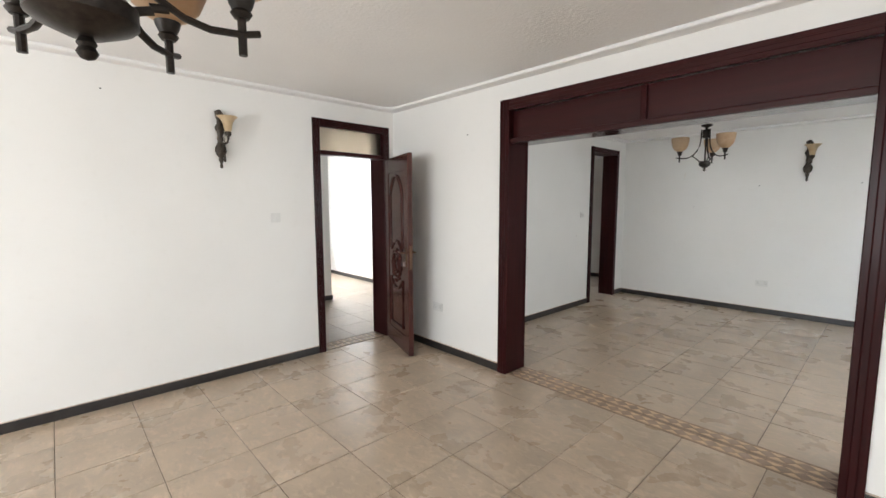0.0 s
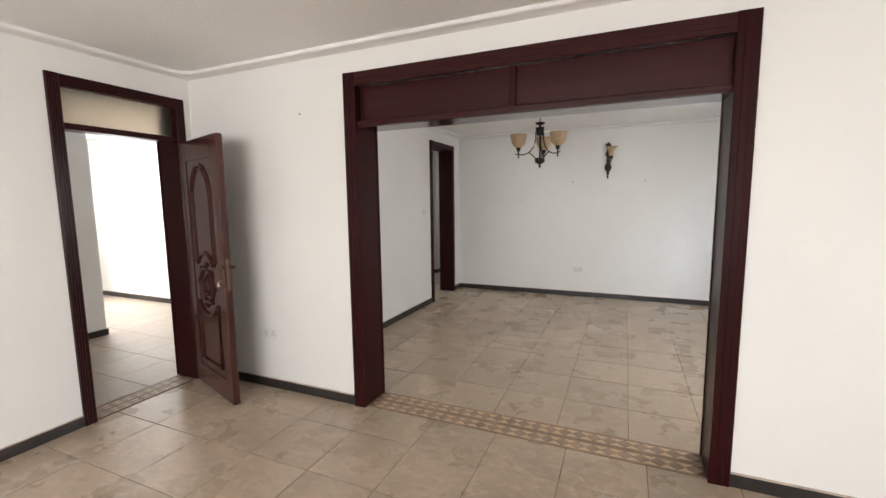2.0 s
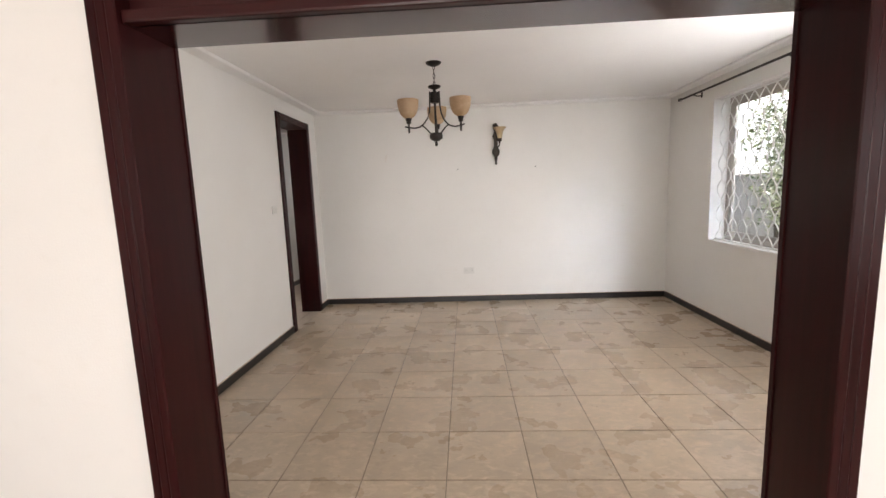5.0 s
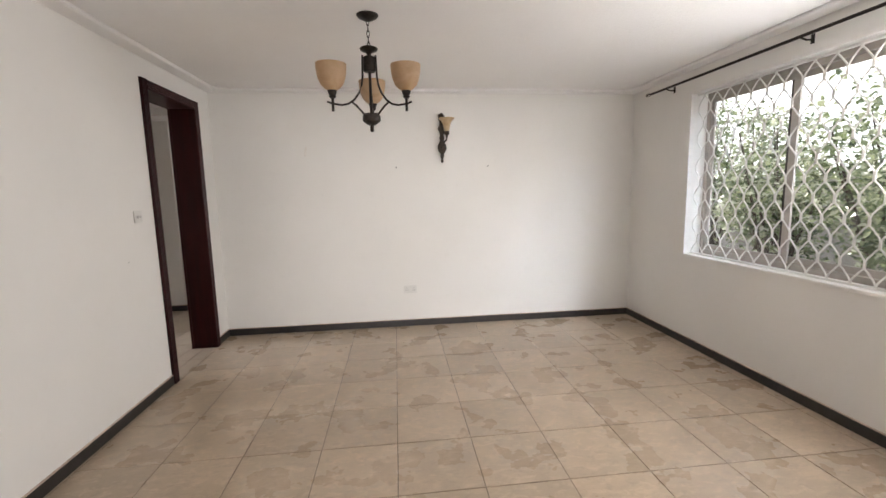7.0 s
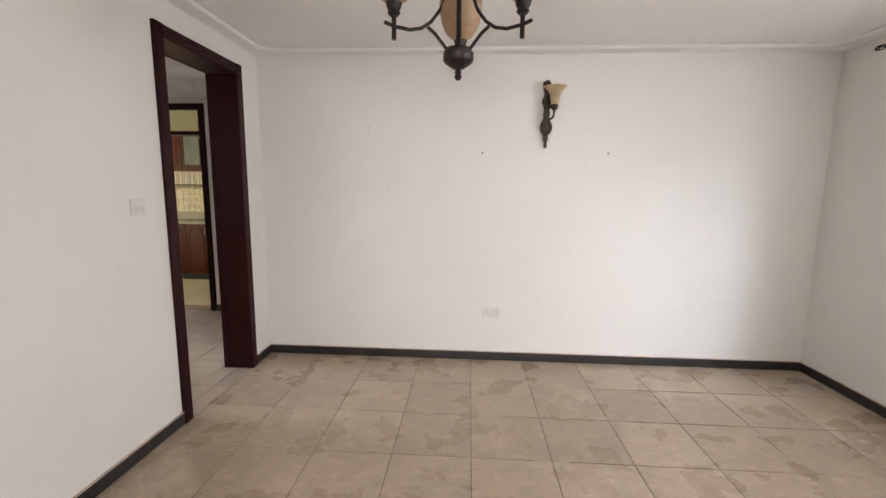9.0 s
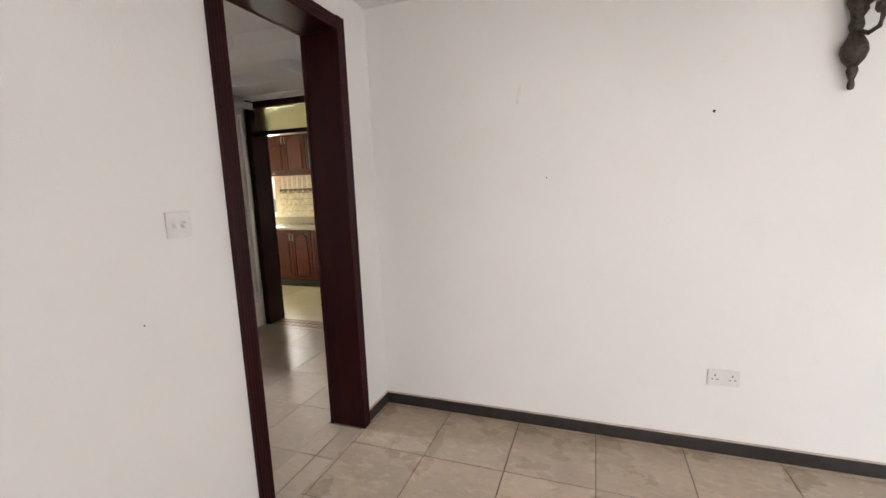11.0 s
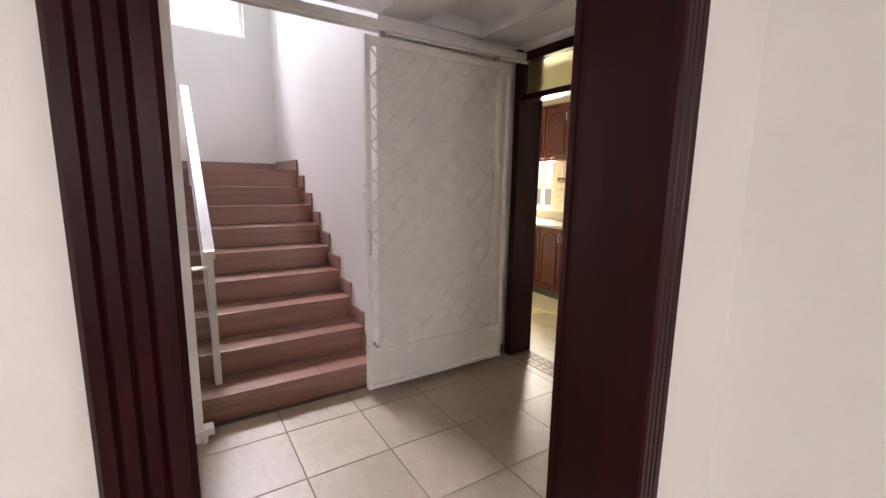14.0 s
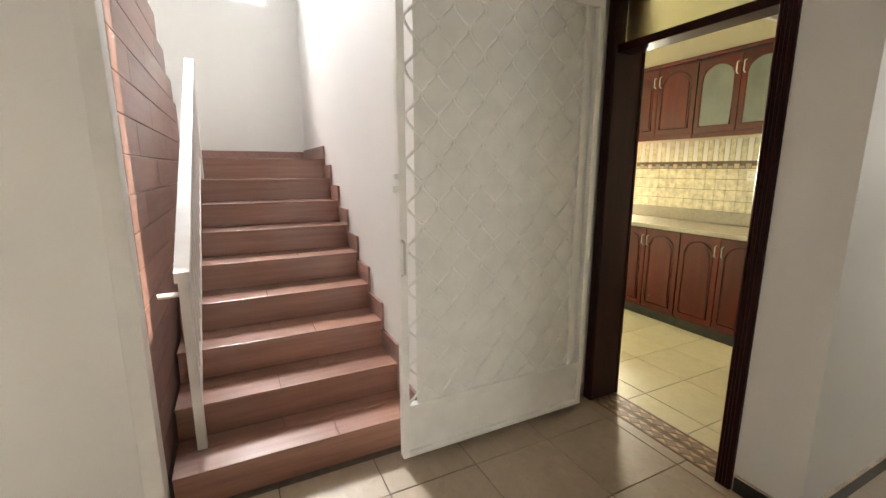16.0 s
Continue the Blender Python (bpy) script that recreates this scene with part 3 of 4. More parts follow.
def chandelier(at, arms, first, reach, drop, label, heft=1.0, lift=0.0):
    """Hangs from the ceiling; the local origin is the tip of the finial. reach: how far the shades stand from the rod."""
    t = thing("chandelier", label, "chandelier", at)
    top = drop
    g = heft
    part("finial", bm_lathe([(r * (1 + (g - 1) * 0.5), z + lift) for r, z in ((0, 0), (0.009, 0.004), (0.014, 0.014), (0.010, 0.024), (0.013, 0.03), (0.008, 0.042), (0.02, 0.046))], 16), IRON, t, smooth=True)
    part("hub", bm_lathe([(r * g, z + lift) for r, z in ((0, 0.04), (0.02, 0.042), (0.05, 0.062), (0.056, 0.07), (0.056, 0.098), (0.05, 0.104), (0.046, 0.112), (0, 0.114))], 24), IRON, t, smooth=True)
    part("rod", bm_tube([(0, 0, 0.11 + lift), (0, 0, 0.40)], 0.009 * g), IRON, t, smooth=True)
    part("collar", bm_lathe([(0, 0.36), (0.034, 0.362), (0.038, 0.372), (0.038, 0.44), (0.034, 0.45), (0.014, 0.452), (0.012, 0.47), (0, 0.47)], 24), IRON, t, smooth=True)
    part("cup", bm_lathe([(0, 0.465), (0.012, 0.466), (0.02, 0.475), (0.05, 0.487), (0.056, 0.497), (0.05, 0.503), (0, 0.5)], 28), IRON, t, smooth=True)
    chain = bmesh.new()
    z, i = 0.50, 0
    while z < top - 0.03:
        a = radians(90 * (i % 2))
        pts = []
        for k in range(12):
            u, w = 0.008 * math.cos(k * math.pi / 6), 0.021 * math.sin(k * math.pi / 6)
            pts.append((u * math.cos(a), u * math.sin(a), z + 0.018 + w))
        bm_tube(pts, 0.0026, 6, chain, True)
        z += 0.033
        i += 1
    part("chain", chain, IRON, t, smooth=True)
    part("ceiling_rose", bm_lathe([(0, top - 0.034), (0.012, top - 0.033), (0.03, top - 0.028), (0.058, top - 0.014), (0.066, top - 0.004), (0.066, top + 0.002), (0, top + 0.002)], 28), IRON, t, smooth=True)
    k = reach / 0.26
    for i in range(arms):
        a = first + 360 * i / arms
        m = Matrix.Rotation(radians(a), 4, "Z")
        p = [(0.046, 0.452), (0.048, 0.40), (0.050, 0.33), (0.058, 0.28), (0.078, 0.23), (0.112, 0.185), (0.155 * k, 0.158), (0.20 * k, 0.146), (0.26 * k, 0.148), (0.295 * k, 0.156)]
        arm = part("arm", bm_tube([m @ Vector((r, 0, z)) for r, z in p], 0.0078 * (1 + (g - 1) * 0.45), 8, None, False, 0.8), IRON, t, smooth=True)
        part("strut", bm_tube([m @ Vector((r, 0, z)) for r, z in [(0.13 * k, 0.168), (0.10 * k, 0.15 + lift * 0.3), (0.07 * g, 0.125 + lift * 0.7), (0.045 * g, 0.10 + lift)]], 0.006 * g), IRON, t, smooth=True)
        c = m @ Vector((reach, 0, 0))
        o = (c.x, c.y, 0)
        part("pin", bm_tube([(c.x, c.y, 0.105), (c.x, c.y, 0.19)], 0.008 * (1 + (g - 1) * 0.3)), IRON, t, smooth=True)
        part("socket_cup", bm_lathe([(0, 0.178), (0.015, 0.18), (0.022, 0.19), (0.018, 0.196), (0.024, 0.208), (0.028, 0.222), (0, 0.224)], 18, None, o), IRON, t, smooth=True)
        prof = [(0.022, 0.222), (0.046, 0.236), (0.066, 0.258), (0.079, 0.290), (0.086, 0.325), (0.088, 0.350), (0.089, 0.370), (0.085, 0.370), (0.084, 0.348), (0.082, 0.325), (0.075, 0.292), (0.063, 0.263), (0.043, 0.241), (0.02, 0.228)]
        part("shade", bm_lathe([(r * (1 + (g - 1) * 0.14), z) for r, z in prof], 32, None, o), AMBER, t, "amber frosted glass bowl", True)
    return t


chandelier((-0.975, 5.40, 1.888), 3, 90, 0.25, CZ - 1.888, "dark bronze three-arm chandelier with amber glass bowls")
chandelier((-0.512, 0.165, 1.74), 6, 80, 0.26, CZ - 1.74, "dark bronze six-arm chandelier with amber glass bowls", 1.47, 0.049)


def sconce(at, rz, tassel, label, size=1.0):
    """A wall lamp; local -y looks into the room, the origin lies on the wall at the foot of the bracket."""
    t = thing("wall_lamp", label, "wall lamp", at, rz)
    prof = [(0, 0.0), (0.010, 0.004), (0.013, 0.02), (0.009, 0.04), (0.015, 0.055), (0.02, 0.075), (0.016, 0.09), (0.036, 0.115), (0.046, 0.145), (0.042, 0.175), (0.026, 0.205),
            (0.02, 0.225), (0.026, 0.245), (0.02, 0.275), (0.03, 0.30), (0.034, 0.335), (0.026, 0.375), (0.016, 0.405), (0.03, 0.42), (0.036, 0.445), (0.028, 0.472), (0.012, 0.486), (0, 0.49)]
    bm = bm_lathe(prof, 14, None, (0, -0.03, 0))
    for v in bm.verts:
        v.co.y = -0.03 + (v.co.y + 0.03) * 0.85
        if 0.28 < v.co.z < 0.48:
            v.co.x += 0.006 * math.sin(v.co.z * 90)
    part("backplate", bm, PATINA, t, smooth=True)
    t.scale = (size, size, size)
    part("arm", bm_tube([(0, -0.05, 0.22), (0.015, -0.085, 0.20), (0.035, -0.11, 0.215), (0.04, -0.115, 0.25), (0.04, -0.115, 0.275)], 0.009), PATINA, t, smooth=True)
    part("leaf", bm_tube([(0.018, -0.05, 0.30), (0.036, -0.045, 0.33), (0.03, -0.04, 0.37), (0.04, -0.04, 0.40)], [0.005, 0.012, 0.010, 0.003]), PATINA, t, smooth=True)
    part("shade_holder", bm_lathe([(0, 0.275), (0.018, 0.264), (0.026, 0.278), (0.024, 0.30), (0, 0.30)], 18, None, (0.04, -0.115, 0)), PATINA, t, smooth=True)
    sh = [(0.02, 0.292), (0.028, 0.315), (0.033, 0.345), (0.041, 0.375), (0.056, 0.402), (0.076, 0.42), (0.08, 0.424), (0.076, 0.424), (0.054, 0.407), (0.038, 0.378), (0.030, 0.345), (0.025, 0.315), (0.016, 0.297)]
    part("shade", bm_lathe(sh, 28, None, (0.04, -0.115, 0)), ALABASTER, t, "flared amber alabaster glass shade", True)
    if tassel:
        bm = bmesh.new()
        for i in range(5):
            bm_tube([(0.012 * math.cos(k * math.pi / 3), -0.118, 0.235 - 0.024 * i + 0.015 * math.sin(k * math.pi / 3)) for k in range(6)], 0.0032, 5, bm, True)
        part("chain", bm, PATINA, t, smooth=True)
        part("tassel", bm_lathe([(0, 0.045), (0.008, 0.05), (0.011, 0.07), (0.007, 0.1), (0.004, 0.125), (0, 0.127)], 10, None, (0.004, -0.118, 0)), PATINA, t, smooth=True)
    return t


sconce((LW + 0.001, 1.19, 1.84), 90, True, "antique bronze wall lamp with amber shade and chain")
sconce((-0.322, DN - 0.001, 1.822), 0, False, "antique bronze wall lamp with flared amber shade", 1.08)


def plate(name, at, rz, w, h, kind, label, category):
    """A wall plate; local -y looks into the room, the origin is its centre on the wall."""
    t = thing(name, label, category, at, rz)
    # inset grey box, its colour painting the shade behind the plate's edge
    part("backing", bm_box(-w / 2 + 0.004, w / 2 - 0.004, -0.004, 0.0, -h / 2 + 0.004, h / 2 - 0.004), GREYP, t)
    part("plate", bm_box(-w / 2, w / 2, -0.011, -0.003, -h / 2, h / 2, 0.003), PLASTIC, t)
    if kind == "knobs":
        for x in (-w * 0.18, w * 0.14):
            bm = bm_lathe([(0.0, 0.016), (0.008, 0.015), (0.0105, 0.010), (0.0115, 0.0)], 18)
            bmesh.ops.rotate(bm, verts=bm.verts, matrix=Matrix.Rotation(radians(90), 3, "X"))
            bmesh.ops.translate(bm, verts=bm.verts, vec=(x, -0.0108, -0.002))
            part("knob", bm, PLASTIC, t, smooth=True)
    elif kind == "rockers":
        for x in (-w * 0.2, w * 0.2):
            part("rocker", bm_box(x - 0.012, x + 0.012, -0.0145, -0.0105, -0.016, 0.016, 0.002), PLASTIC, t)
    else:
        for x in (-w * 0.27, w * 0.27):
            part("socket_face", bm_box(x - 0.027, x + 0.027, -0.0125, -0.0108, -h / 2 + 0.012, h / 2 - 0.012, 0.001), PLASTIC, t)
            for dx, dz, a, c in ((0, 0.014, 0.0025, 0.006), (-0.011, -0.008, 0.0045, 0.0022), (0.011, -0.008, 0.0045, 0.0022)):
                part("pin_slot", bm_box(x + dx - a, x + dx + a, -0.0130, -0.0124, dz - c, dz + c), SKIRT, t)
            part("rocker", bm_box(x * 0.42 - 0.006, x * 0.42 + 0.006, -0.0145, -0.0108, -0.012, 0.012, 0.001), PLASTIC, t)
    return t


plate("light_switch", (DW, 5.924, 1.377), 90, 0.092, 0.088, "knobs", "white plastic double dimmer switch on the wall", "switch")
plate("light_switch", (LW, 1.64, 1.41), 90, 0.088, 0.088, "rockers", "white plastic light switch beside the door", "switch")
plate("wall_socket", (-2.715, OY, 0.46), 0, 0.146, 0.088, "socket", "white plastic double wall socket near the skirting", "socket")
plate("wall_socket", (-0.715, DN, 0.428), 0, 0.146, 0.088, "socket", "white plastic double wall socket near the skirting", "socket")


def nail(at, rz, r):
    bm = bm_lathe([(0, 0.004), (r * 0.7, 0.0035), (r, 0.0)], 10)
    bmesh.ops.rotate(bm, verts=bm.verts, matrix=Matrix.Rotation(radians(90), 3, "X"))
    t = new("wall_plug", mesh_of("wall_plug", bm, SKIRT))
    t.matrix_world = pose(*at, 0, 0, rz)
    tagged(t, "small dark wall plug in the white plaster", "wall plug", "wall plugs")


nail((-0.824, DN, 1.786), 0, 0.007)
nail((0.191, DN, 1.786), 0, 0.007)
nail((-1.62, DN, 1.50), 0, 0.004)
nail((DW, 5.767, 1.068), 90, 0.0025)
nail((-2.295, OY, 2.182), 0, 0.006)
nail((LW, 0.42, 2.37), 90, 0.006)
nail((DW, 4.2, 2.05), 90, 0.005)
scuff = new("wall_scuff", mesh_of("wall_scuff", bm_prism([(-0.012, -0.05), (0.004, -0.052), (0.014, 0.0), (0.02, 0.05), (0.006, 0.052), (-0.006, 0.01)], "y", -0.0012, 0.0), plain("scuffed_plaster", (0.74, 0.71, 0.67), 0.8)))
scuff.matrix_world = pose(-1.775, DN, 1.965)
tagged(scuff, "grey scuff mark on the white plaster", "scuff mark")

# ---- carved door leaf, standing open ----


def ring(pts, r, y, bm=None):
    return bm_tube([(u, y, v) for u, v in pts], r, 8, bm, True)


def door_leaf():
    t = thing("carved_door", "dark glossy carved wooden door standing open", "door", (-3.452, 2.905, 0.008), -18.7)
    W, H = 0.775, 2.022
    part("leaf", bm_box(0, W, -0.018, 0.018, 0, H, 0.004), DOORWOOD, t)
    for s in (-1, 1):
        y = 0.0185 * s
        f = 0.0245 * s
        a, c = sorted((y - 0.004 * s, f))
        # stiles and rails standing proud round the panels
        for name, q in (("stile", (0.002, 0.12, 0.002, H - 0.002)), ("stile", (W - 0.12, W - 0.002, 0.002, H - 0.002)), ("rail", (0.12, W - 0.12, H - 0.16, H - 0.002)), ("rail", (0.12, W - 0.12, 0.002, 0.17))):
            part(name, bm_box(q[0], q[1], a, c, q[2], q[3], 0.003), DOORWOOD, t)
        mid = W / 2
        up = [(mid - 0.20, 1.07)] + [(mid - 0.20, 1.58)] + [(u, 1.58 + (v - 1.58) * 1.15 * (1.0 if abs(u - mid) > 0.12 else 1.06)) for u, v in arc((mid, 1.58), 0.20, 180, 0, 14)][1:-1] + [(mid + 0.20, 1.58), (mid + 0.20, 1.07)] + [(u, v) for u, v in arc((mid, 0.93), 0.205, 35, 145, 10)]
        part("panel_moulding", ring(up, 0.013, y + 0.004 * s), DOORWOOD, t, smooth=True)
        part("panel_bead", ring([(mid + (u - mid) * 0.86, 1.36 + (v - 1.36) * 0.93) for u, v in up], 0.006, y + 0.003 * s), DOORWOOD, t, smooth=True)
        low = [(mid - 0.2, 0.24), (mid - 0.2, 0.74)] + [(u, v) for u, v in arc((mid, 0.87), 0.235, 215, 325, 10)] + [(mid + 0.2, 0.74), (mid + 0.2, 0.24)]
        part("panel_moulding", ring(low, 0.013, y + 0.004 * s), DOORWOOD, t, smooth=True)
        for rx, rz, r in ((0.125, 0.135, 0.014), (0.06, 0.075, 0.012)):
            part("medallion_ring", ring([(mid + rx * math.cos(k * math.pi / 14), 0.88 + rz * math.sin(k * math.pi / 14)) for k in range(28)], r, y + 0.005 * s), DOORWOOD, t, smooth=True)
        for k in range(8):
            q = k * math.pi / 4 + 0.39
            part("carved_leaf", bm_tube([(mid + 0.12 * math.cos(q), y + 0.006 * s, 0.88 + 0.145 * math.sin(q)), (mid + 0.14 * math.cos(q + 0.2), y + 0.008 * s, 0.88 + 0.165 * math.sin(q + 0.2)), (mid + 0.15 * math.cos(q + 0.42), y + 0.005 * s, 0.88 + 0.18 * math.sin(q + 0.42))], [0.006, 0.014, 0.005]), DOORWOOD, t, smooth=True)
        a, c = sorted((f - 0.002 * s, f + 0.004 * s))
        pl = part("handle_plate", bm_box(W - 0.082, W - 0.038, a, c, 0.90, 1.10, 0.004), BRASS, t, "aged brass handle plate")
        part("lever", bm_tube([(W - 0.06, f, 1.045), (W - 0.06, f + 0.045 * s, 1.045), (W - 0.075, f + 0.055 * s, 1.045), (W - 0.12, f + 0.055 * s, 1.043), (W - 0.165, f + 0.05 * s, 1.05)], 0.0075), BRASS, pl, "aged brass lever", True)
    part("lock_edge", bm_box(W - 0.001, W + 0.002, -0.011, 0.011, 0.88, 1.12, 0.001), BRASS, t, "brass lock strip on the edge")
    for z in (0.22, 1.0, 1.75):
        part("hinge", bm_tube([(-0.002, -0.021, z), (-0.002, -0.021, z + 0.09)], 0.006), BRASS, t, smooth=True)
    part("key", bm_tube([(W - 0.06, -0.027, 0.955), (W - 0.06, -0.05, 0.955), (W - 0.06, -0.052, 0.945), (W - 0.06, -0.05, 0.915)], [0.003, 0.003, 0.004, 0.012]), STEEL, t, "steel key in the lock", True)


door_leaf()

# ---- dining window: trim, sliding frame, grille, curtain rod ----


def wavy_bars(lo, hi, z0, z1, px, pz, flat, plane, r, parent, material, name="grille_bar", weave=0.0):
    """Upright zigzag bars whose neighbours mirror each other and meet, leaving diamonds; strands rising to +y stand proud by weave."""
    n = round((hi - lo) / px)
    step = (hi - lo) / n
    rows = round((z1 - z0) / pz)
    h = (z1 - z0) / rows
    for i in range(n):
        c = lo + (i + 0.5) * step
        pts = []
        for j in range(rows + 1):
            s = (1 if (i + j) % 2 else -1) * (step / 2 - r * 0.7)
            for dz in (-flat, flat):
                z = min(z1, max(z0, z0 + j * h + dz))
                pts.append((c + s, z))
        keep = [pts[0]]
        for p in pts[1:]:
            if (Vector(p) - Vector(keep[-1])).length > 1e-4:
                keep.append(p)
        path = [(plane, *keep[0])]
        for (u0, v0), (u1, v1) in zip(keep, keep[1:]):
            side = weave if u1 > u0 + 1e-4 else -weave if u1 < u0 - 1e-4 else 0.0
            if side:
                path += [(plane + side, u0 + (u1 - u0) * f, v0 + (v1 - v0) * f) for f in (0.2, 0.8)]
            path.append((plane, u1, v1))
        part(name, bm_tube(path, r, 5), material, parent)


def dining_window():
    y0, y1, z0, z1 = 3.9, 6.36, 0.87, 2.345
    t = thing("window_1", "sliding aluminium window behind a white grille", "window", (DE, 5.13, 0.87), kind="structure")
    ly0, ly1, h = y0 - 5.13, y1 - 5.13, z1 - z0
    for q in ((ly0 - 0.02, ly0 + 0.004, -0.02, h + 0.02), (ly1 - 0.004, ly1 + 0.02, -0.02, h + 0.02), (ly0 + 0.004, ly1 - 0.004, -0.02, 0.004), (ly0 + 0.004, ly1 - 0.004, h - 0.004, h + 0.02)):
        part("trim", bm_box(-0.014, 0.03, q[0], q[1], q[2], q[3], 0.003), TRIM, t)
    part("window_sill", bm_box(-0.004, 0.235, ly0 + 0.004, ly1 - 0.004, 0.0, 0.006), TRIM, t)
    fr = 0.045
    for q in ((ly0, ly0 + fr, 0.006, h), (ly1 - fr, ly1, 0.006, h), (ly0 + fr, ly1 - fr, 0.006, 0.006 + fr), (ly0 + fr, ly1 - fr, h - fr, h)):
        part("window_frame", bm_box(0.15, 0.215, q[0], q[1], q[2], q[3], 0.004), ALU, t)
    for a, c, x in ((0.33, ly1 - fr, 0.158), (-0.42, 0.40, 0.182)):
        s = part("sash", bm_box(x, x + 0.02, a, a + 0.055, 0.05, h - fr, 0.003), ALU, t)
        part("stile", bm_box(x, x + 0.02, c - 0.045, c, 0.05, h - fr, 0.003), ALU, s)
        part("rail", bm_box(x, x + 0.02, a + 0.055, c - 0.045, 0.05, 0.10, 0.003), ALU, s)
        part("rail", bm_box(x, x + 0.02, a + 0.055, c - 0.045, h - fr - 0.045, h - fr, 0.003), ALU, s)
        part("seal", bm_box(x + 0.004, x + 0.016, a + 0.055, a + 0.075, 0.10, h - fr - 0.045), DARKALU, s)
        g = part("pane", bm_box(x + 0.008, x + 0.012, a + 0.075, c - 0.045, 0.10, h - fr - 0.045), PANE, s)
        g.visible_shadow = False
    part("mullion", bm_box(0.15, 0.225, -0.47, -0.425, 0.05, h - fr, 0.003), DARKALU, t)
    wavy_bars(ly0 + 0.02, ly1 - 0.015, 0.012, h - 0.012, 0.072, 0.135, 0.026, 0.055, 0.0058, t, PAINT, weave=0.005)
    for z in (0.012, h - 0.012):
        part("grille_rail", bm_box(0.049, 0.061, ly0, ly1, z - 0.008, z + 0.008, 0.002), PAINT, t)


dining_window()


def curtain_rod():
    t = thing("curtain_rod", "dark bronze curtain rod above the window", "curtain rod", (DE, 5.2, 2.455))
    part("rod", bm_tube([(-0.085, -1.75, 0), (-0.085, 1.68, 0)], 0.011, 12), IRON, t, smooth=True)
    for s in (-1, 1):
        y = 1.68 if s > 0 else -1.75
        cage = bmesh.new()
        for k in range(4):
            q = k * math.pi / 2
            bm_tube([(-0.085, y, 0), (-0.085 + 0.016 * math.cos(q), y + s * 0.025, 0.016 * math.sin(q)), (-0.085 + 0.018 * math.cos(q + 1), y + s * 0.05, 0.018 * math.sin(q + 1)), (-0.085, y + s * 0.085, 0)], 0.0035, 6, cage)
        part("finial", cage, IRON, t, "twisted cage finial", True)
    for y in (1.42, 0.05, -1.45):
        b = part("bracket", bm_tube([(0, y, -0.02), (-0.05, y, -0.022), (-0.085, y, -0.012)], 0.006), IRON, t, smooth=True)
        part("bracket_plate", bm_box(-0.006, 0.0, y - 0.012, y + 0.012, -0.045, 0.015, 0.002), IRON, b)


curtain_rod()

# ---- stairs ----
RISE, RUN, X0 = 0.171, 0.268, -4.92


def stairs():
    t = thing("staircase", "staircase clad in reddish wood-look tiles", "staircase", (X0, 6.78, 0), kind="structure")
    a, c = SY0 + 0.02 - 6.78, SY1 - 0.004 - 6.78
    for k in range(1, 10):
        x = -(k - 1) * RUN
        z = k * RISE
        deep = RUN if k < 9 else abs(-8.196 - X0 + 8 * RUN)
        part("step_core", bm_box(x - deep - (0.0 if k == 9 else 0.02), x - 0.014, a, c, 0.0 if k == 1 else z - RISE - 0.06, z - 0.013), GROUT, t)
        part("riser", bm_box(x - 0.013, x, a, c, z - RISE + (0.001 if k == 1 else 0.0005), z - 0.0125, 0.001), STEP, t)
        edges = [(0.018, -0.155), (-0.157, -deep + 0.002)] if k < 9 else [(0.018, -0.155), (-0.157, -deep)]
        for e0, e1 in edges:
            split = a + (c - a) * (0.42 if (k + (e0 > 0)) % 2 else 0.63)
            for y0, y1 in ((a, split - 0.001), (split + 0.001, c)):
                part("tread_tile", bm_box(x + e1, x + e0, y0, y1, z - 0.012, z, 0.003), STEP, t)
        # skirting piece on the side wall
        hi = 0.115
        x1 = x - deep if k == 9 else x - RUN
        part("skirt_tile", bm_prism([(x + 0.02, z - RISE - 0.0 if k > 1 else 0), (x + 0.02, z + hi), (x1 + 0.021, z + hi), (x1 + 0.021, z - 0.02), (x, z - 0.02)], "y", c - 0.014, c + 0.002), STEPX, t)
    part("skirt_tile", bm_box(-8.196 - X0, -8.182 - X0, a - 0.6, c - 0.0145, 9 * RISE, 9 * RISE + 0.10, 0.002), STEPX, t)
    part("landing", bm_box(-8.196 - X0, -8 * RUN - 0.02, -1.93, a - 0.001, 9 * RISE - 0.2, 9 * RISE - 0.001), STEP, t)
    part("skirt_tile", bm_box(-8 * RUN - 0.10, -8 * RUN + 0.02, a - 0.005, a + 0.012, 9 * RISE, 9 * RISE + 0.16, 0.002), STEPX, t)
    return t


stairs()


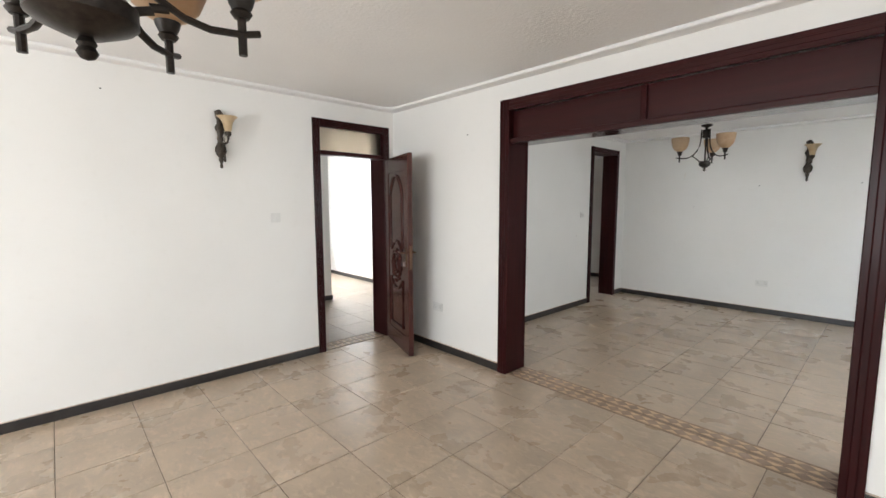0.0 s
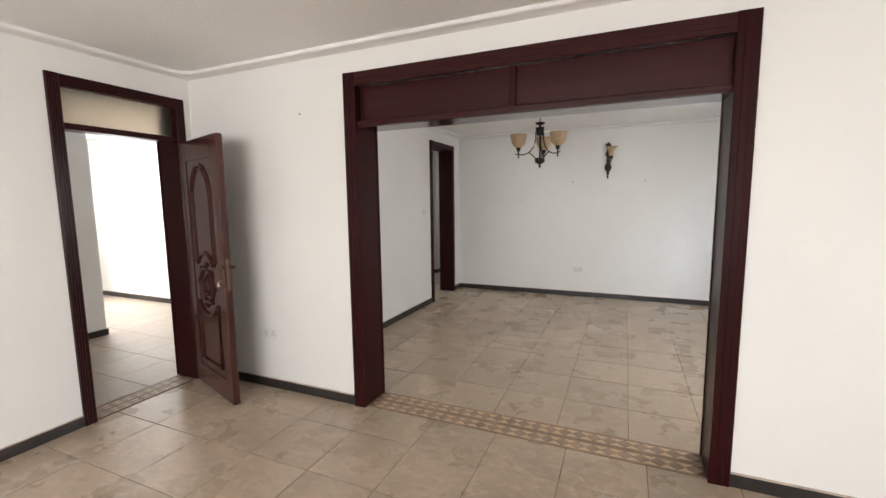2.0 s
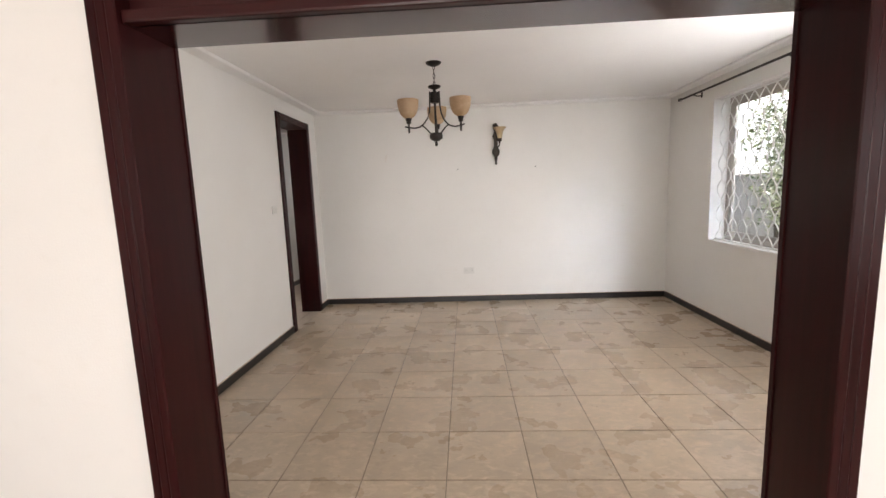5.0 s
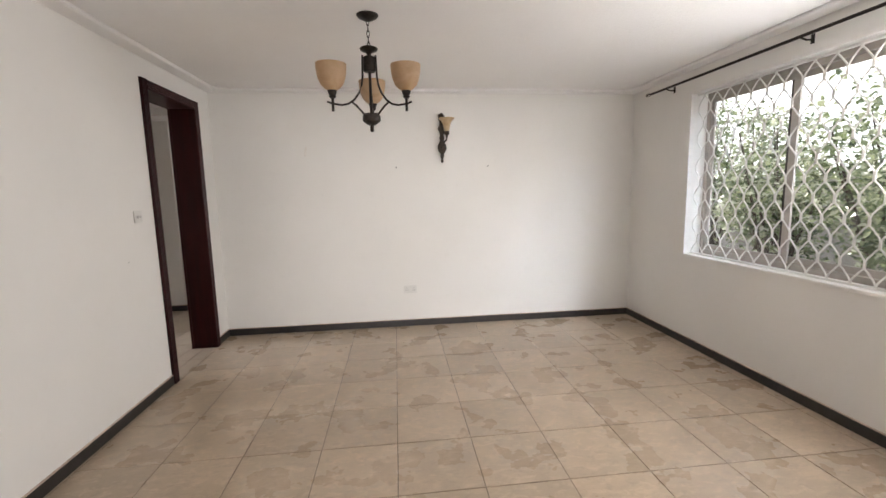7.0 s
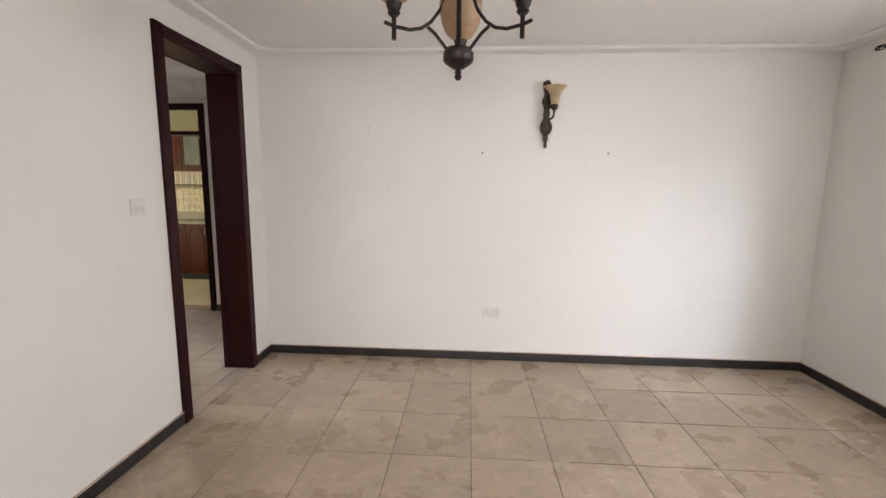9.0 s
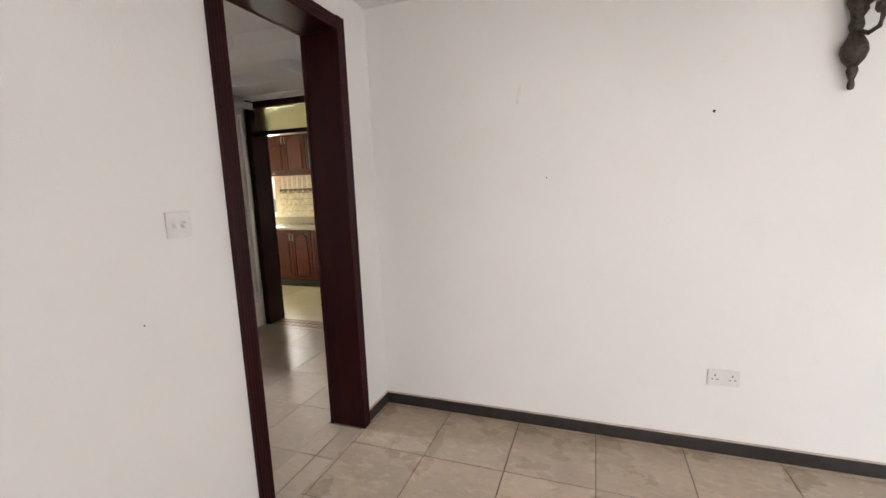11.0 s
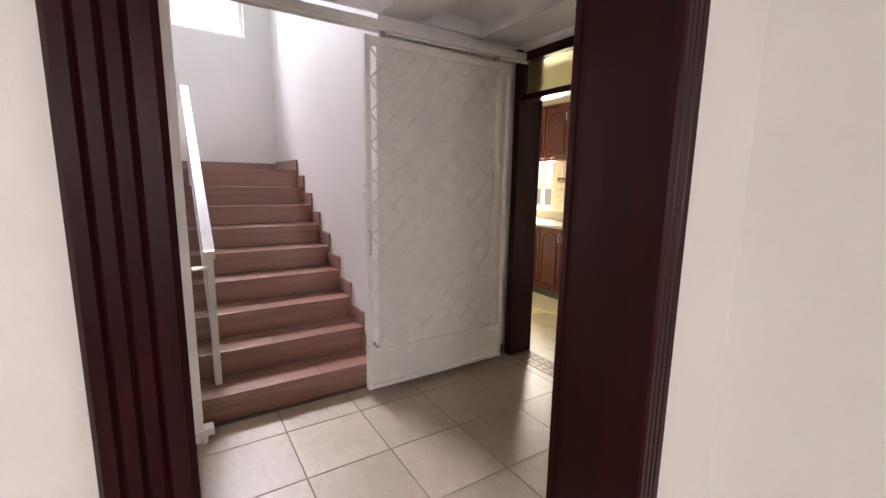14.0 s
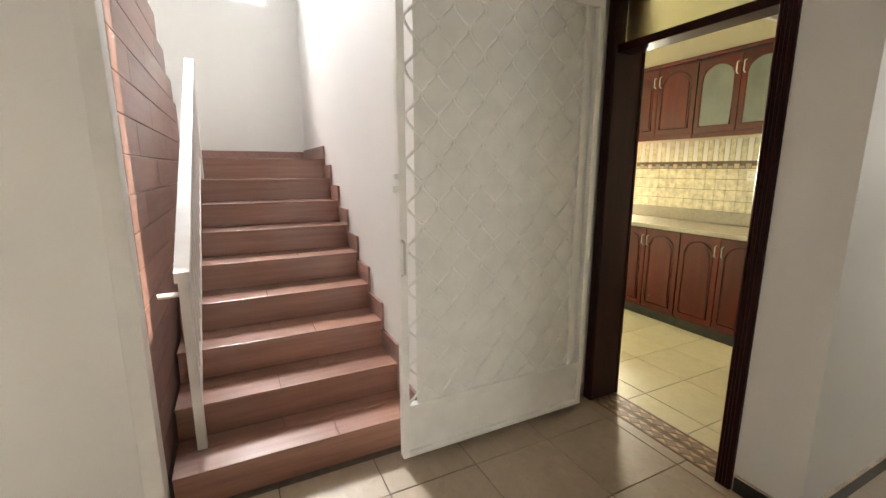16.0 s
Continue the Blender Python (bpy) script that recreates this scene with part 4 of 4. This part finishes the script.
def spine_wall():
    """The wall between the two flights, clad with level wood-look planks towards the lower one."""
    top = lambda x: 2.0 + (x + 7.1) * 0.55
    poly = [(-7.1, 0), (-5.121, 0), (-5.121, top(-5.121)), (-7.1, top(-7.1))]
    w = structure("wall_stair_spine", bm_prism(poly, "y", 6.03, SY0 - 0.012), WALL, "sloping stair wall clad in wood-look planks", "wall")
    z, i = 0.0, 0
    while z < 2.95:
        z1 = z + 0.148
        x = -7.1 + (0.45 if i % 2 else 0.0) - 0.9
        while x < -4.88:
            u0, u1 = max(x, -7.1), min(x + 0.897, -4.93)
            # stay under the slope
            u0 = max(u0, -7.1 + max(0, (z1 - 2.0) / 0.55))
            if u1 - u0 > 0.04:
                part("plank", bm_box(u0, u1, SY0 - 0.011, SY0, z + 0.003, z1, 0.002), STEPX, w)
            x += 0.9
        z = z1 + 0.002
        i += 1
    part("edge_strip", bm_box(-4.93, -4.872, SY0 - 0.0118, SY0 + 0.004, 0.0, 2.48, 0.003), TRIM, w, "white painted edge strip")
    # second flight above the wall: a plain sloping slab with its white string
    structure("upper_flight", bm_prism([(-7.2, 1.566), (-7.2, 1.30), (-5.08, 2.62), (-5.08, 2.93)], "y", 5.0, 6.028), WALL, "underside of the upper stair flight", "stairs")


spine_wall()


def railing():
    t = thing("stair_railing", "white painted metal stair railing on the steps", "railing", (-5.09, 6.36, RISE))
    slope = RISE / RUN
    n = 15
    L = 1.98
    part("handrail", bm_prism([(0.03, 0.80), (0.03, 0.845), (-L, 0.845 + slope * (L + 0.03)), (-L, 0.80 + slope * (L + 0.03))], "y", -0.03, 0.03), PAINT, t)
    part("bottom_rail", bm_prism([(0.0, 0.10), (0.0, 0.13), (-L, 0.13 + slope * L), (-L, 0.10 + slope * L)], "y", -0.01, 0.01), PAINT, t)
    part("post", bm_box(-0.02, 0.02, -0.02, 0.02, 0.0, 0.83, 0.003), PAINT, t)
    part("post", bm_box(-L, -L + 0.04, -0.02, 0.02, slope * L - 0.14, 0.83 + slope * L, 0.003), PAINT, t)
    for i in range(1, n):
        x = -L * i / n
        part("baluster", bm_box(x - 0.007, x + 0.007, -0.007, 0.007, 0.12 - slope * x, 0.815 - slope * x), PAINT, t)
    part("wall_bracket", bm_tube([(0.02, -0.02, 0.75), (0.03, -0.06, 0.75), (0.03, -0.095, 0.75)], 0.012), PAINT, t, smooth=True)
    # upper flight's rail, set back on its string
    u = thing("stair_railing", "white painted rail of the upper stair flight", "railing", (-7.05, 6.06, 1.83))
    part("handrail", bm_prism([(0, 0.50), (0, 0.545), (2.0, 0.545 + 1.24), (2.0, 0.50 + 1.24)], "y", -0.025, 0.025), PAINT, u)
    part("post", bm_box(-0.02, 0.02, -0.02, 0.02, -0.06, 0.53, 0.003), PAINT, u)


railing()


def stair_window():
    t = thing("window_2", "high stairwell window with a white frame", "window", (-8.32, 6.50, 3.135), kind="structure")
    for q in ((-0.45, -0.40, 0, 1.865), (0.525, 0.575, 0, 1.865), (-0.40, 0.525, 0, 0.05), (-0.40, 0.525, 1.815, 1.865), (-0.2, -0.165, 0.05, 1.815)):
        part("window_frame", bm_box(-0.03, 0.03, q[0], q[1], q[2], q[3], 0.004), PAINT, t)
    for a, c in ((-0.40, -0.2), (-0.165, 0.525)):
        g = part("pane", bm_box(-0.003, 0.003, a, c, 0.05, 1.815), PANE, t)
        g.visible_shadow = False


stair_window()

# ---- sliding gate ----


def gate():
    t = thing("sliding_gate", "white painted sliding metal gate with diamond lattice", "gate", (-4.77, 7.80, 0.045))
    w, h, r = 0.572, 2.26, 0.022
    part("stile", bm_box(-r, r, -w, -w + 0.035, 0, h, 0.004), PAINT, t)
    part("stile", bm_box(-r, r, w - 0.035, w, 0, h, 0.004), PAINT, t)
    part("stile", bm_box(-0.012, 0.012, w - 0.115, w - 0.085, 0.275, h - 0.05, 0.003), PAINT, t)
    part("top_rail", bm_box(-r, r, -w + 0.035, w - 0.035, h - 0.05, h, 0.004), PAINT, t)
    part("mid_rail", bm_box(-r, r, -w + 0.035, w - 0.035, 0.24, 0.275, 0.004), PAINT, t)
    part("bottom_rail", bm_box(-r, r, -w + 0.035, w - 0.035, 0.0, 0.03, 0.004), PAINT, t)
    part("kick_panel", bm_box(-0.004, 0.004, -w + 0.035, w - 0.035, 0.03, 0.24), PAINT, t)
    part("backing_sheet", bm_box(-0.009, -0.006, -w + 0.085, w - 0.04, 0.275, h - 0.05), PAINT, t)
    wavy_bars(-w + 0.04, w - 0.085, 0.278, h - 0.055, 0.078, 0.096, 0.014, 0.003, 0.0068, t, PAINT, "lattice_bar", 0.009)
    part("pull_handle", bm_tube([(0.022, -w + 0.01, 0.93), (0.05, -w + 0.01, 0.94), (0.05, -w + 0.01, 1.08), (0.022, -w + 0.01, 1.09)], 0.006), STEEL, t, smooth=True)
    part("lock_tab", bm_box(-0.004, 0.03, -w - 0.03, -w, 1.30, 1.33, 0.002), PAINT, t)
    part("lock_tab", bm_box(-0.004, 0.03, -w - 0.022, -w, 1.36, 1.38, 0.002), PAINT, t)
    for y in (-0.45, 0.45):
        part("roller", bm_box(-0.012, 0.012, y - 0.02, y + 0.02, h, h + 0.045), STEEL, t)
    k = thing("gate_track", "white painted overhead gate track with a post", "gate track", (-4.77, 7.355, 2.345))
    part("channel", bm_box(-0.05, 0.03, -1.19, 1.19, 0.0, 0.055, 0.006), PAINT, k)
    part("track_lip", bm_box(0.0, 0.008, -1.19, 1.19, -0.012, 0.0), PAINT, k)
    part("post", bm_box(-0.03, 0.02, -1.165, -1.10, -2.345, 0.0, 0.004), PAINT, k)
    part("post_foot", bm_box(-0.03, 0.045, -1.175, -1.05, -2.30, -2.26, 0.006), PAINT, k)
    part("foot_roller", bm_lathe([(0, -2.344), (0.016, -2.342), (0.018, -2.315), (0.016, -2.305), (0, -2.305)], 14, None, (0.03, -1.10, 0)), PAINT, k, smooth=True)
    part("end_stop", bm_box(-0.02, 0.03, 1.08, 1.13, 0.055, 0.072, 0.003), IRON, k)


gate()

hall_door = thing("flush_door", "closed plain dark mahogany flush door", "door", (-4.945, 5.22, 0.008))
part("leaf", bm_box(-0.02, 0.02, -0.428, 0.428, 0, 2.09, 0.004), DOORWOOD, hall_door)
part("lever", bm_tube([(0.02, -0.36, 1.03), (0.06, -0.36, 1.03), (0.066, -0.34, 1.03), (0.066, -0.24, 1.03)], 0.008), BRASS, hall_door, "aged brass lever", True)

# ---- kitchen ----


def arched(x0, x1, z0, z1, rise, n=10):
    mid, w = (x0 + x1) / 2, (x1 - x0) / 2
    pts = [(x0, z0), (x1, z0), (x1, z1 - rise)]
    for i in range(1, n):
        u = 1 - 2 * i / n
        pts.append((mid + w * u, z1 - rise + rise * (1 - u * u) ** 0.6))
    return pts + [(x0, z1 - rise)]


def cabinet_door(t, x0, x1, z0, z1, y, glassy, arch=True, knob_left=False, drawer=False):
    """A framed door whose front lies at y, looking to -y."""
    d = part("door", bm_box(x0 + 0.002, x1 - 0.002, y, y + 0.02, z0, z1, 0.003), CABWOOD, t)
    i = 0.05
    if drawer:
        part("bead", bm_tube([(x0 + 0.03, y - 0.001, z0 + 0.03), (x1 - 0.03, y - 0.001, z0 + 0.03), (x1 - 0.03, y - 0.001, z1 - 0.03), (x0 + 0.03, y - 0.001, z1 - 0.03)], 0.005, 6, None, True), CABWOOD, d)
    else:
        sh = arched(x0 + i, x1 - i, z0 + i, z1 - i, 0.10 if arch else 0.001)
        if glassy:
            part("glass", bm_prism(sh, "y", y - 0.003, y + 0.004), CABGLASS, d, "smoked arched cabinet glass")
        else:
            part("raised_panel", bm_prism([((x0 + x1) / 2 + (u - (x0 + x1) / 2) * 0.86, (z0 + z1) / 2 + (v - (z0 + z1) / 2) * 0.92) for u, v in sh], "y", y - 0.007, y + 0.004), CABWOOD, d)
        part("bead", bm_tube([(u, y - 0.001, v) for u, v in sh], 0.006, 6, None, True), CABWOOD, d, smooth=True)
    hx = x0 + 0.028 if knob_left else x1 - 0.028
    if drawer:
        part("handle", bm_tube([((x0 + x1) / 2 - 0.05, y, (z0 + z1) / 2), ((x0 + x1) / 2 - 0.045, y - 0.025, (z0 + z1) / 2), ((x0 + x1) / 2 + 0.045, y - 0.025, (z0 + z1) / 2), ((x0 + x1) / 2 + 0.05, y, (z0 + z1) / 2)], 0.004), STEEL, d, "chrome handle", True)
    else:
        hz = z1 - 0.16 if z0 < 0.5 else z0 + 0.05
        part("handle", bm_tube([(hx, y, hz), (hx, y - 0.024, hz + 0.01), (hx, y - 0.024, hz + 0.09), (hx, y, hz + 0.10)], 0.004), STEEL, d, "chrome handle", True)


BASEY, UPY, KN = 10.13, 10.38, 10.72


def base_unit(x0, x1, doors):
    t = thing("base_cabinet", "dark cherry wood kitchen base cabinet", "cabinet", ((x0 + x1) / 2, 10.43, 0), group="kitchen base cabinets")
    w = (x1 - x0) / 2
    part("body", bm_box(-w, w, BASEY + 0.022 - 10.43, KN - 0.001 - 10.43, 0.10, 0.895), CABWOOD, t)
    part("plinth", bm_box(-w, w, BASEY + 0.05 - 10.43, KN - 0.3 - 10.43, 0.0, 0.10), SKIRT, t)
    if doors == 0:
        for i in range(3):
            cabinet_door(t, -w, w, 0.12 + 0.257 * i, 0.12 + 0.257 * i + 0.25, BASEY - 10.43, False, drawer=True)
    else:
        cabinet_door(t, -w, 0, 0.12, 0.885, BASEY - 10.43, False)
        cabinet_door(t, 0, w, 0.12, 0.885, BASEY - 10.43, False, knob_left=True)


def wall_unit(x0, x1, glassy):
    t = thing("wall_cabinet", "glossy cherry wood wall cabinet with %s doors" % ("smoked glass" if glassy else "arched panel"), "cabinet", ((x0 + x1) / 2, 10.55, 1.757), group="kitchen wall cabinets")
    w = (x1 - x0) / 2
    part("body", bm_box(-w, w, UPY + 0.022 - 10.55, KN - 0.001 - 10.55, 0.0, 0.635), CABWOOD, t)
    cabinet_door(t, -w, 0, 0.012, 0.62, UPY - 10.55, glassy)
    cabinet_door(t, 0, w, 0.012, 0.62, UPY - 10.55, glassy, knob_left=True)
    part("cornice", bm_box(-w, w, UPY - 0.035 - 10.55, KN - 0.001 - 10.55, 0.635, 0.67, 0.008), CABWOOD, t)
    part("light_rail", bm_box(-w, w, UPY - 0.006 - 10.55, UPY + 0.02 - 10.55, -0.035, 0.0, 0.003), CABWOOD, t)


for x0, x1, k in ((-7.68, -6.80, 2), (-6.795, -6.10, 2), (-6.095, -5.40, 2), (-5.395, -4.70, 2), (-4.695, -4.0, 2)):
    base_unit(x0, x1, k)
wall_unit(-7.10, -6.345, False)
wall_unit(-6.34, -5.565, False)
wall_unit(-5.56, -4.83, True)
wall_unit(-4.825, -4.05, True)
worktop = tagged(new("worktop", mesh_of("worktop", bm_box(-7.69, -3.93, BASEY - 0.03, KN - 0.001, 0.896, 0.935, 0.006), COUNTER)), "speckled grey granite kitchen worktop with backstand", "worktop")
backstand = part("backstand", bm_box(-7.69, -3.93, KN - 0.022, KN - 0.0015, 0.936, 1.05, 0.003), COUNTER, worktop)

splash = structure("trim_backsplash", bm_box(-6.40, -3.93, KN - 0.006, KN - 0.0012, 1.051, 1.72), GROUT, "cream mosaic tile splashback above the worktop", "splashback")
for i in range(25):
    for j in range(4):
        x = -6.40 + i * 0.1
        part("tile", bm_box(x + 0.002, x + 0.098, KN - 0.012, KN - 0.006, 1.053 + j * 0.1, 1.149 + j * 0.1), SPLASH, splash)
for i in range(50):
    x = -6.40 + i * 0.05
    part("border_tile", bm_box(x + 0.004, x + 0.046, KN - 0.013, KN - 0.006, 1.455, 1.475 + (0.02 if i % 2 else 0.0)), COUNTER if i % 3 else CREAM, splash)
    part("upright_tile", bm_box(x + 0.003, x + 0.047, KN - 0.011, KN - 0.006, 1.52, 1.72), PLASTIC if i % 2 else SPLASH, splash)
plate("wall_socket", (-5.15, KN - 0.012, 1.385), 0, 0.146, 0.088, "socket", "white plastic double socket on the splashback", "socket")
kw = thing("window_3", "white framed kitchen window above the worktop", "window", (-6.80, 10.86, 1.08), kind="structure")
for q in ((-0.30, -0.26, 0, 0.64), (0.26, 0.30, 0, 0.64), (-0.26, 0.26, 0, 0.04), (-0.26, 0.26, 0.60, 0.64), (-0.02, 0.02, 0.04, 0.60)):
    part("window_frame", bm_box(q[0], q[1], -0.02, 0.02, q[2], q[3], 0.003), PAINT, kw)

# ---- garden beyond the dining window ----


def leaf_cloud(name, centre, size, count, label, scale=1.0):
    """A shrub: stems from the ground and many small folded leaves in uneven clumps."""
    t = thing(name, label, "shrub", (centre[0], centre[1], -0.25))
    rnd = random.Random(int(centre[1] * 100) + count)
    stems = bmesh.new()
    tips = []
    for k in range(9):
        a = rnd.uniform(0, 6.28)
        top = Vector((math.cos(a) * size[0] * rnd.uniform(0.2, 0.8), math.sin(a) * size[1] * rnd.uniform(0.2, 0.8), size[2] * rnd.uniform(0.55, 1.0)))
        mid = top * 0.5 + Vector((rnd.uniform(-0.15, 0.15), rnd.uniform(-0.15, 0.15), 0.1))
        bm_tube([(top.x * 0.08, top.y * 0.08, 0), mid, top], [0.035, 0.022, 0.008], 6, stems)
        tips += [mid, top, (mid + top) / 2]
    part("stem", stems, BARK, t, "brown woody stems")
    clumps = [p + Vector((rnd.gauss(0, 0.22), rnd.gauss(0, 0.22), rnd.gauss(0, 0.2))) for p in tips for _ in range(5)]
    verts, faces = [], []
    for _ in range(count):
        c = rnd.choice(clumps) + Vector((rnd.gauss(0, 0.13), rnd.gauss(0, 0.13), rnd.gauss(0, 0.12)))
        if c.z < 0.15:
            continue
        l, w = rnd.uniform(0.06, 0.12) * scale, rnd.uniform(0.022, 0.042) * scale
        m = Euler((rnd.uniform(-0.9, 0.9), rnd.uniform(-0.9, 0.9), rnd.uniform(0, 6.28))).to_matrix()
        i = len(verts)
        for q in ((0, 0, 0), (l * 0.5, w, 0.008), (l, 0, -0.006), (l * 0.5, -w, 0.008)):
            verts.append(c + m @ Vector(q))
        faces += [(i, i + 1, i + 2), (i, i + 2, i + 3)]
    me = bpy.data.meshes.new("foliage")
    me.from_pydata(verts, [], faces)
    me.materials.append(LEAF)
    ob = new("foliage", me)
    ob.parent = t
    ob["kind"] = "stuff"


for i, (x, y, h) in enumerate(((4.1, 6.2, 2.5), (4.5, 8.0, 2.9), (4.3, 4.6, 2.4), (5.6, 7.2, 3.2), (5.9, 9.6, 3.4), (5.4, 5.4, 3.0), (4.6, 3.0, 2.4), (6.4, 11.6, 3.6))):
    leaf_cloud("garden_shrub", (x, y), (0.95, 0.95, 0.92 * h), 2900, "dense sunlit green garden shrub behind the window")

# ---- thresholds ----


def mosaic(name, at, rz, length, depth, rows):
    """Border strips of brown listels with rows of taupe diamonds between cream triangles."""
    t = thing(name, "mosaic threshold strip of brown and cream diamonds", "threshold", at, rz, kind="structure")
    L = length / 2
    part("bed", bm_box(-L, L, 0, depth, -0.004, -0.0005), BROWN, t)
    h = depth / rows
    listel = h * 0.17
    n = round(length / (h * 0.74))
    p = length / n
    dia = mesh_of("diamond", bm_prism([(-p / 2 + 0.002, 0), (0, -(h / 2 - listel)), (p / 2 - 0.002, 0), (0, h / 2 - listel)], "z", -0.0005, 0.0016), TAUPE)
    tri = mesh_of("triangle", bm_prism([(-p / 2 + 0.004, h / 2 - listel - 0.0005), (p / 2 - 0.004, h / 2 - listel - 0.0005), (0, 0.004)], "z", -0.0005, 0.0014), CREAM)
    trj = mesh_of("triangle", bm_prism([(-p / 2 + 0.004, -(h / 2 - listel - 0.0005)), (0, -0.004), (p / 2 - 0.004, -(h / 2 - listel - 0.0005))], "z", -0.0005, 0.0014), CREAM)
    for r in range(rows):
        c = h * (r + 0.5)
        for e in (c - h / 2 + listel * 0.25, c + h / 2 - listel * 0.72):
            part("listel", bm_box(-L, L, e, e + listel * 0.45, -0.0005, 0.0018), TAUPE, t)
        for i in range(n):
            x = -L + (i + 0.5) * p
            ob = new("diamond", dia)
            ob.parent, ob.location = t, (x, c, 0)
            for me in (tri, trj):
                if i < n - 1:
                    ob = new("triangle", me)
                    ob.parent, ob.location = t, (x + p / 2, c, 0)


mosaic("threshold_wide", (-0.6945, 3.032, 0.0), 0, 2.189, 0.25, 2)
mosaic("threshold_living_door", (-3.49, 2.4925, 0.0), 90, 0.765, 0.20, 2)
mosaic("threshold_kitchen_door", (-4.405, KY + 0.0, 0.0), 0, 0.77, 0.20, 2)

# ---- floor tiles, piece by piece ----
SIZE, JOINT = 0.449, 0.0045
tile_meshes = {}


def lay(floor, rects, ox, oy, material, size=SIZE):
    """Lays square tiles on a grid through (ox, oy), cut to each rectangle."""
    for x0, x1, y0, y1 in rects:
        for i in range(math.floor((x0 - ox) / size), math.ceil((x1 - ox) / size)):
            for j in range(math.floor((y0 - oy) / size), math.ceil((y1 - oy) / size)):
                a, c = max(x0, ox + i * size + JOINT / 2), min(x1, ox + (i + 1) * size - JOINT / 2)
                b, d = max(y0, oy + j * size + JOINT / 2), min(y1, oy + (j + 1) * size - JOINT / 2)
                if c - a < 0.01 or d - b < 0.01:
                    continue
                key = (round(c - a, 3), round(d - b, 3), material.name)
                if key not in tile_meshes:
                    w, h = key[0] / 2, key[1] / 2
                    e = 0.002
                    bm = bmesh.new()
                    lo = [bm.verts.new(q) for q in ((-w, -h, -0.0045), (w, -h, -0.0045), (w, h, -0.0045), (-w, h, -0.0045))]
                    md = [bm.verts.new(q) for q in ((-w, -h, -0.0015), (w, -h, -0.0015), (w, h, -0.0015), (-w, h, -0.0015))]
                    hi = [bm.verts.new(q) for q in ((-w + e, -h + e, 0), (w - e, -h + e, 0), (w - e, h - e, 0), (-w + e, h - e, 0))]
                    for lo4, hi4 in ((lo, md), (md, hi)):
                        for k in range(4):
                            bm.faces.new([lo4[k], lo4[(k + 1) % 4], hi4[(k + 1) % 4], hi4[k]])
                    bm.faces.new(hi)
                    tile_meshes[key] = mesh_of("tile", bm, material)
                ob = new("tile", tile_meshes[key])
                ob.parent = floor
                ob.location = ((a + c) / 2, (b + d) / 2, 0)


lay(floor_living, [(LW, 3.0, -1.35, OY + 0.014)], -1.69, 1.35, TILE)
lay(floor_living, [(LW, 3.0, -3.24, -1.354)], -1.69, 1.35, TILE, 0.898)
lay(floor_dining, [(DW, DE, 3.284, DN)], -0.887, 4.145, TILE)
lay(floor_hall, [(HW + 0.001, -3.70, 4.65, KY - 0.001), (-3.699, DW - 0.241, 3.33, 10.9), (DW - 0.24, DW, 6.22, 6.966), (DW - 0.24, DW - 0.207, 3.33, 6.13)], -4.165, 7.11, HALLTILE)
lay(floor_hall, [(-8.2, -5.66, 3.36, 4.65), (-5.649, -3.701, 1.95, 4.649)], -4.165, 7.11, HALLTILE)
lay(floor_kitchen, [(-7.7, -3.93, KY + 0.202, 10.2)], -4.3, 8.9, KITTILE, 0.40)
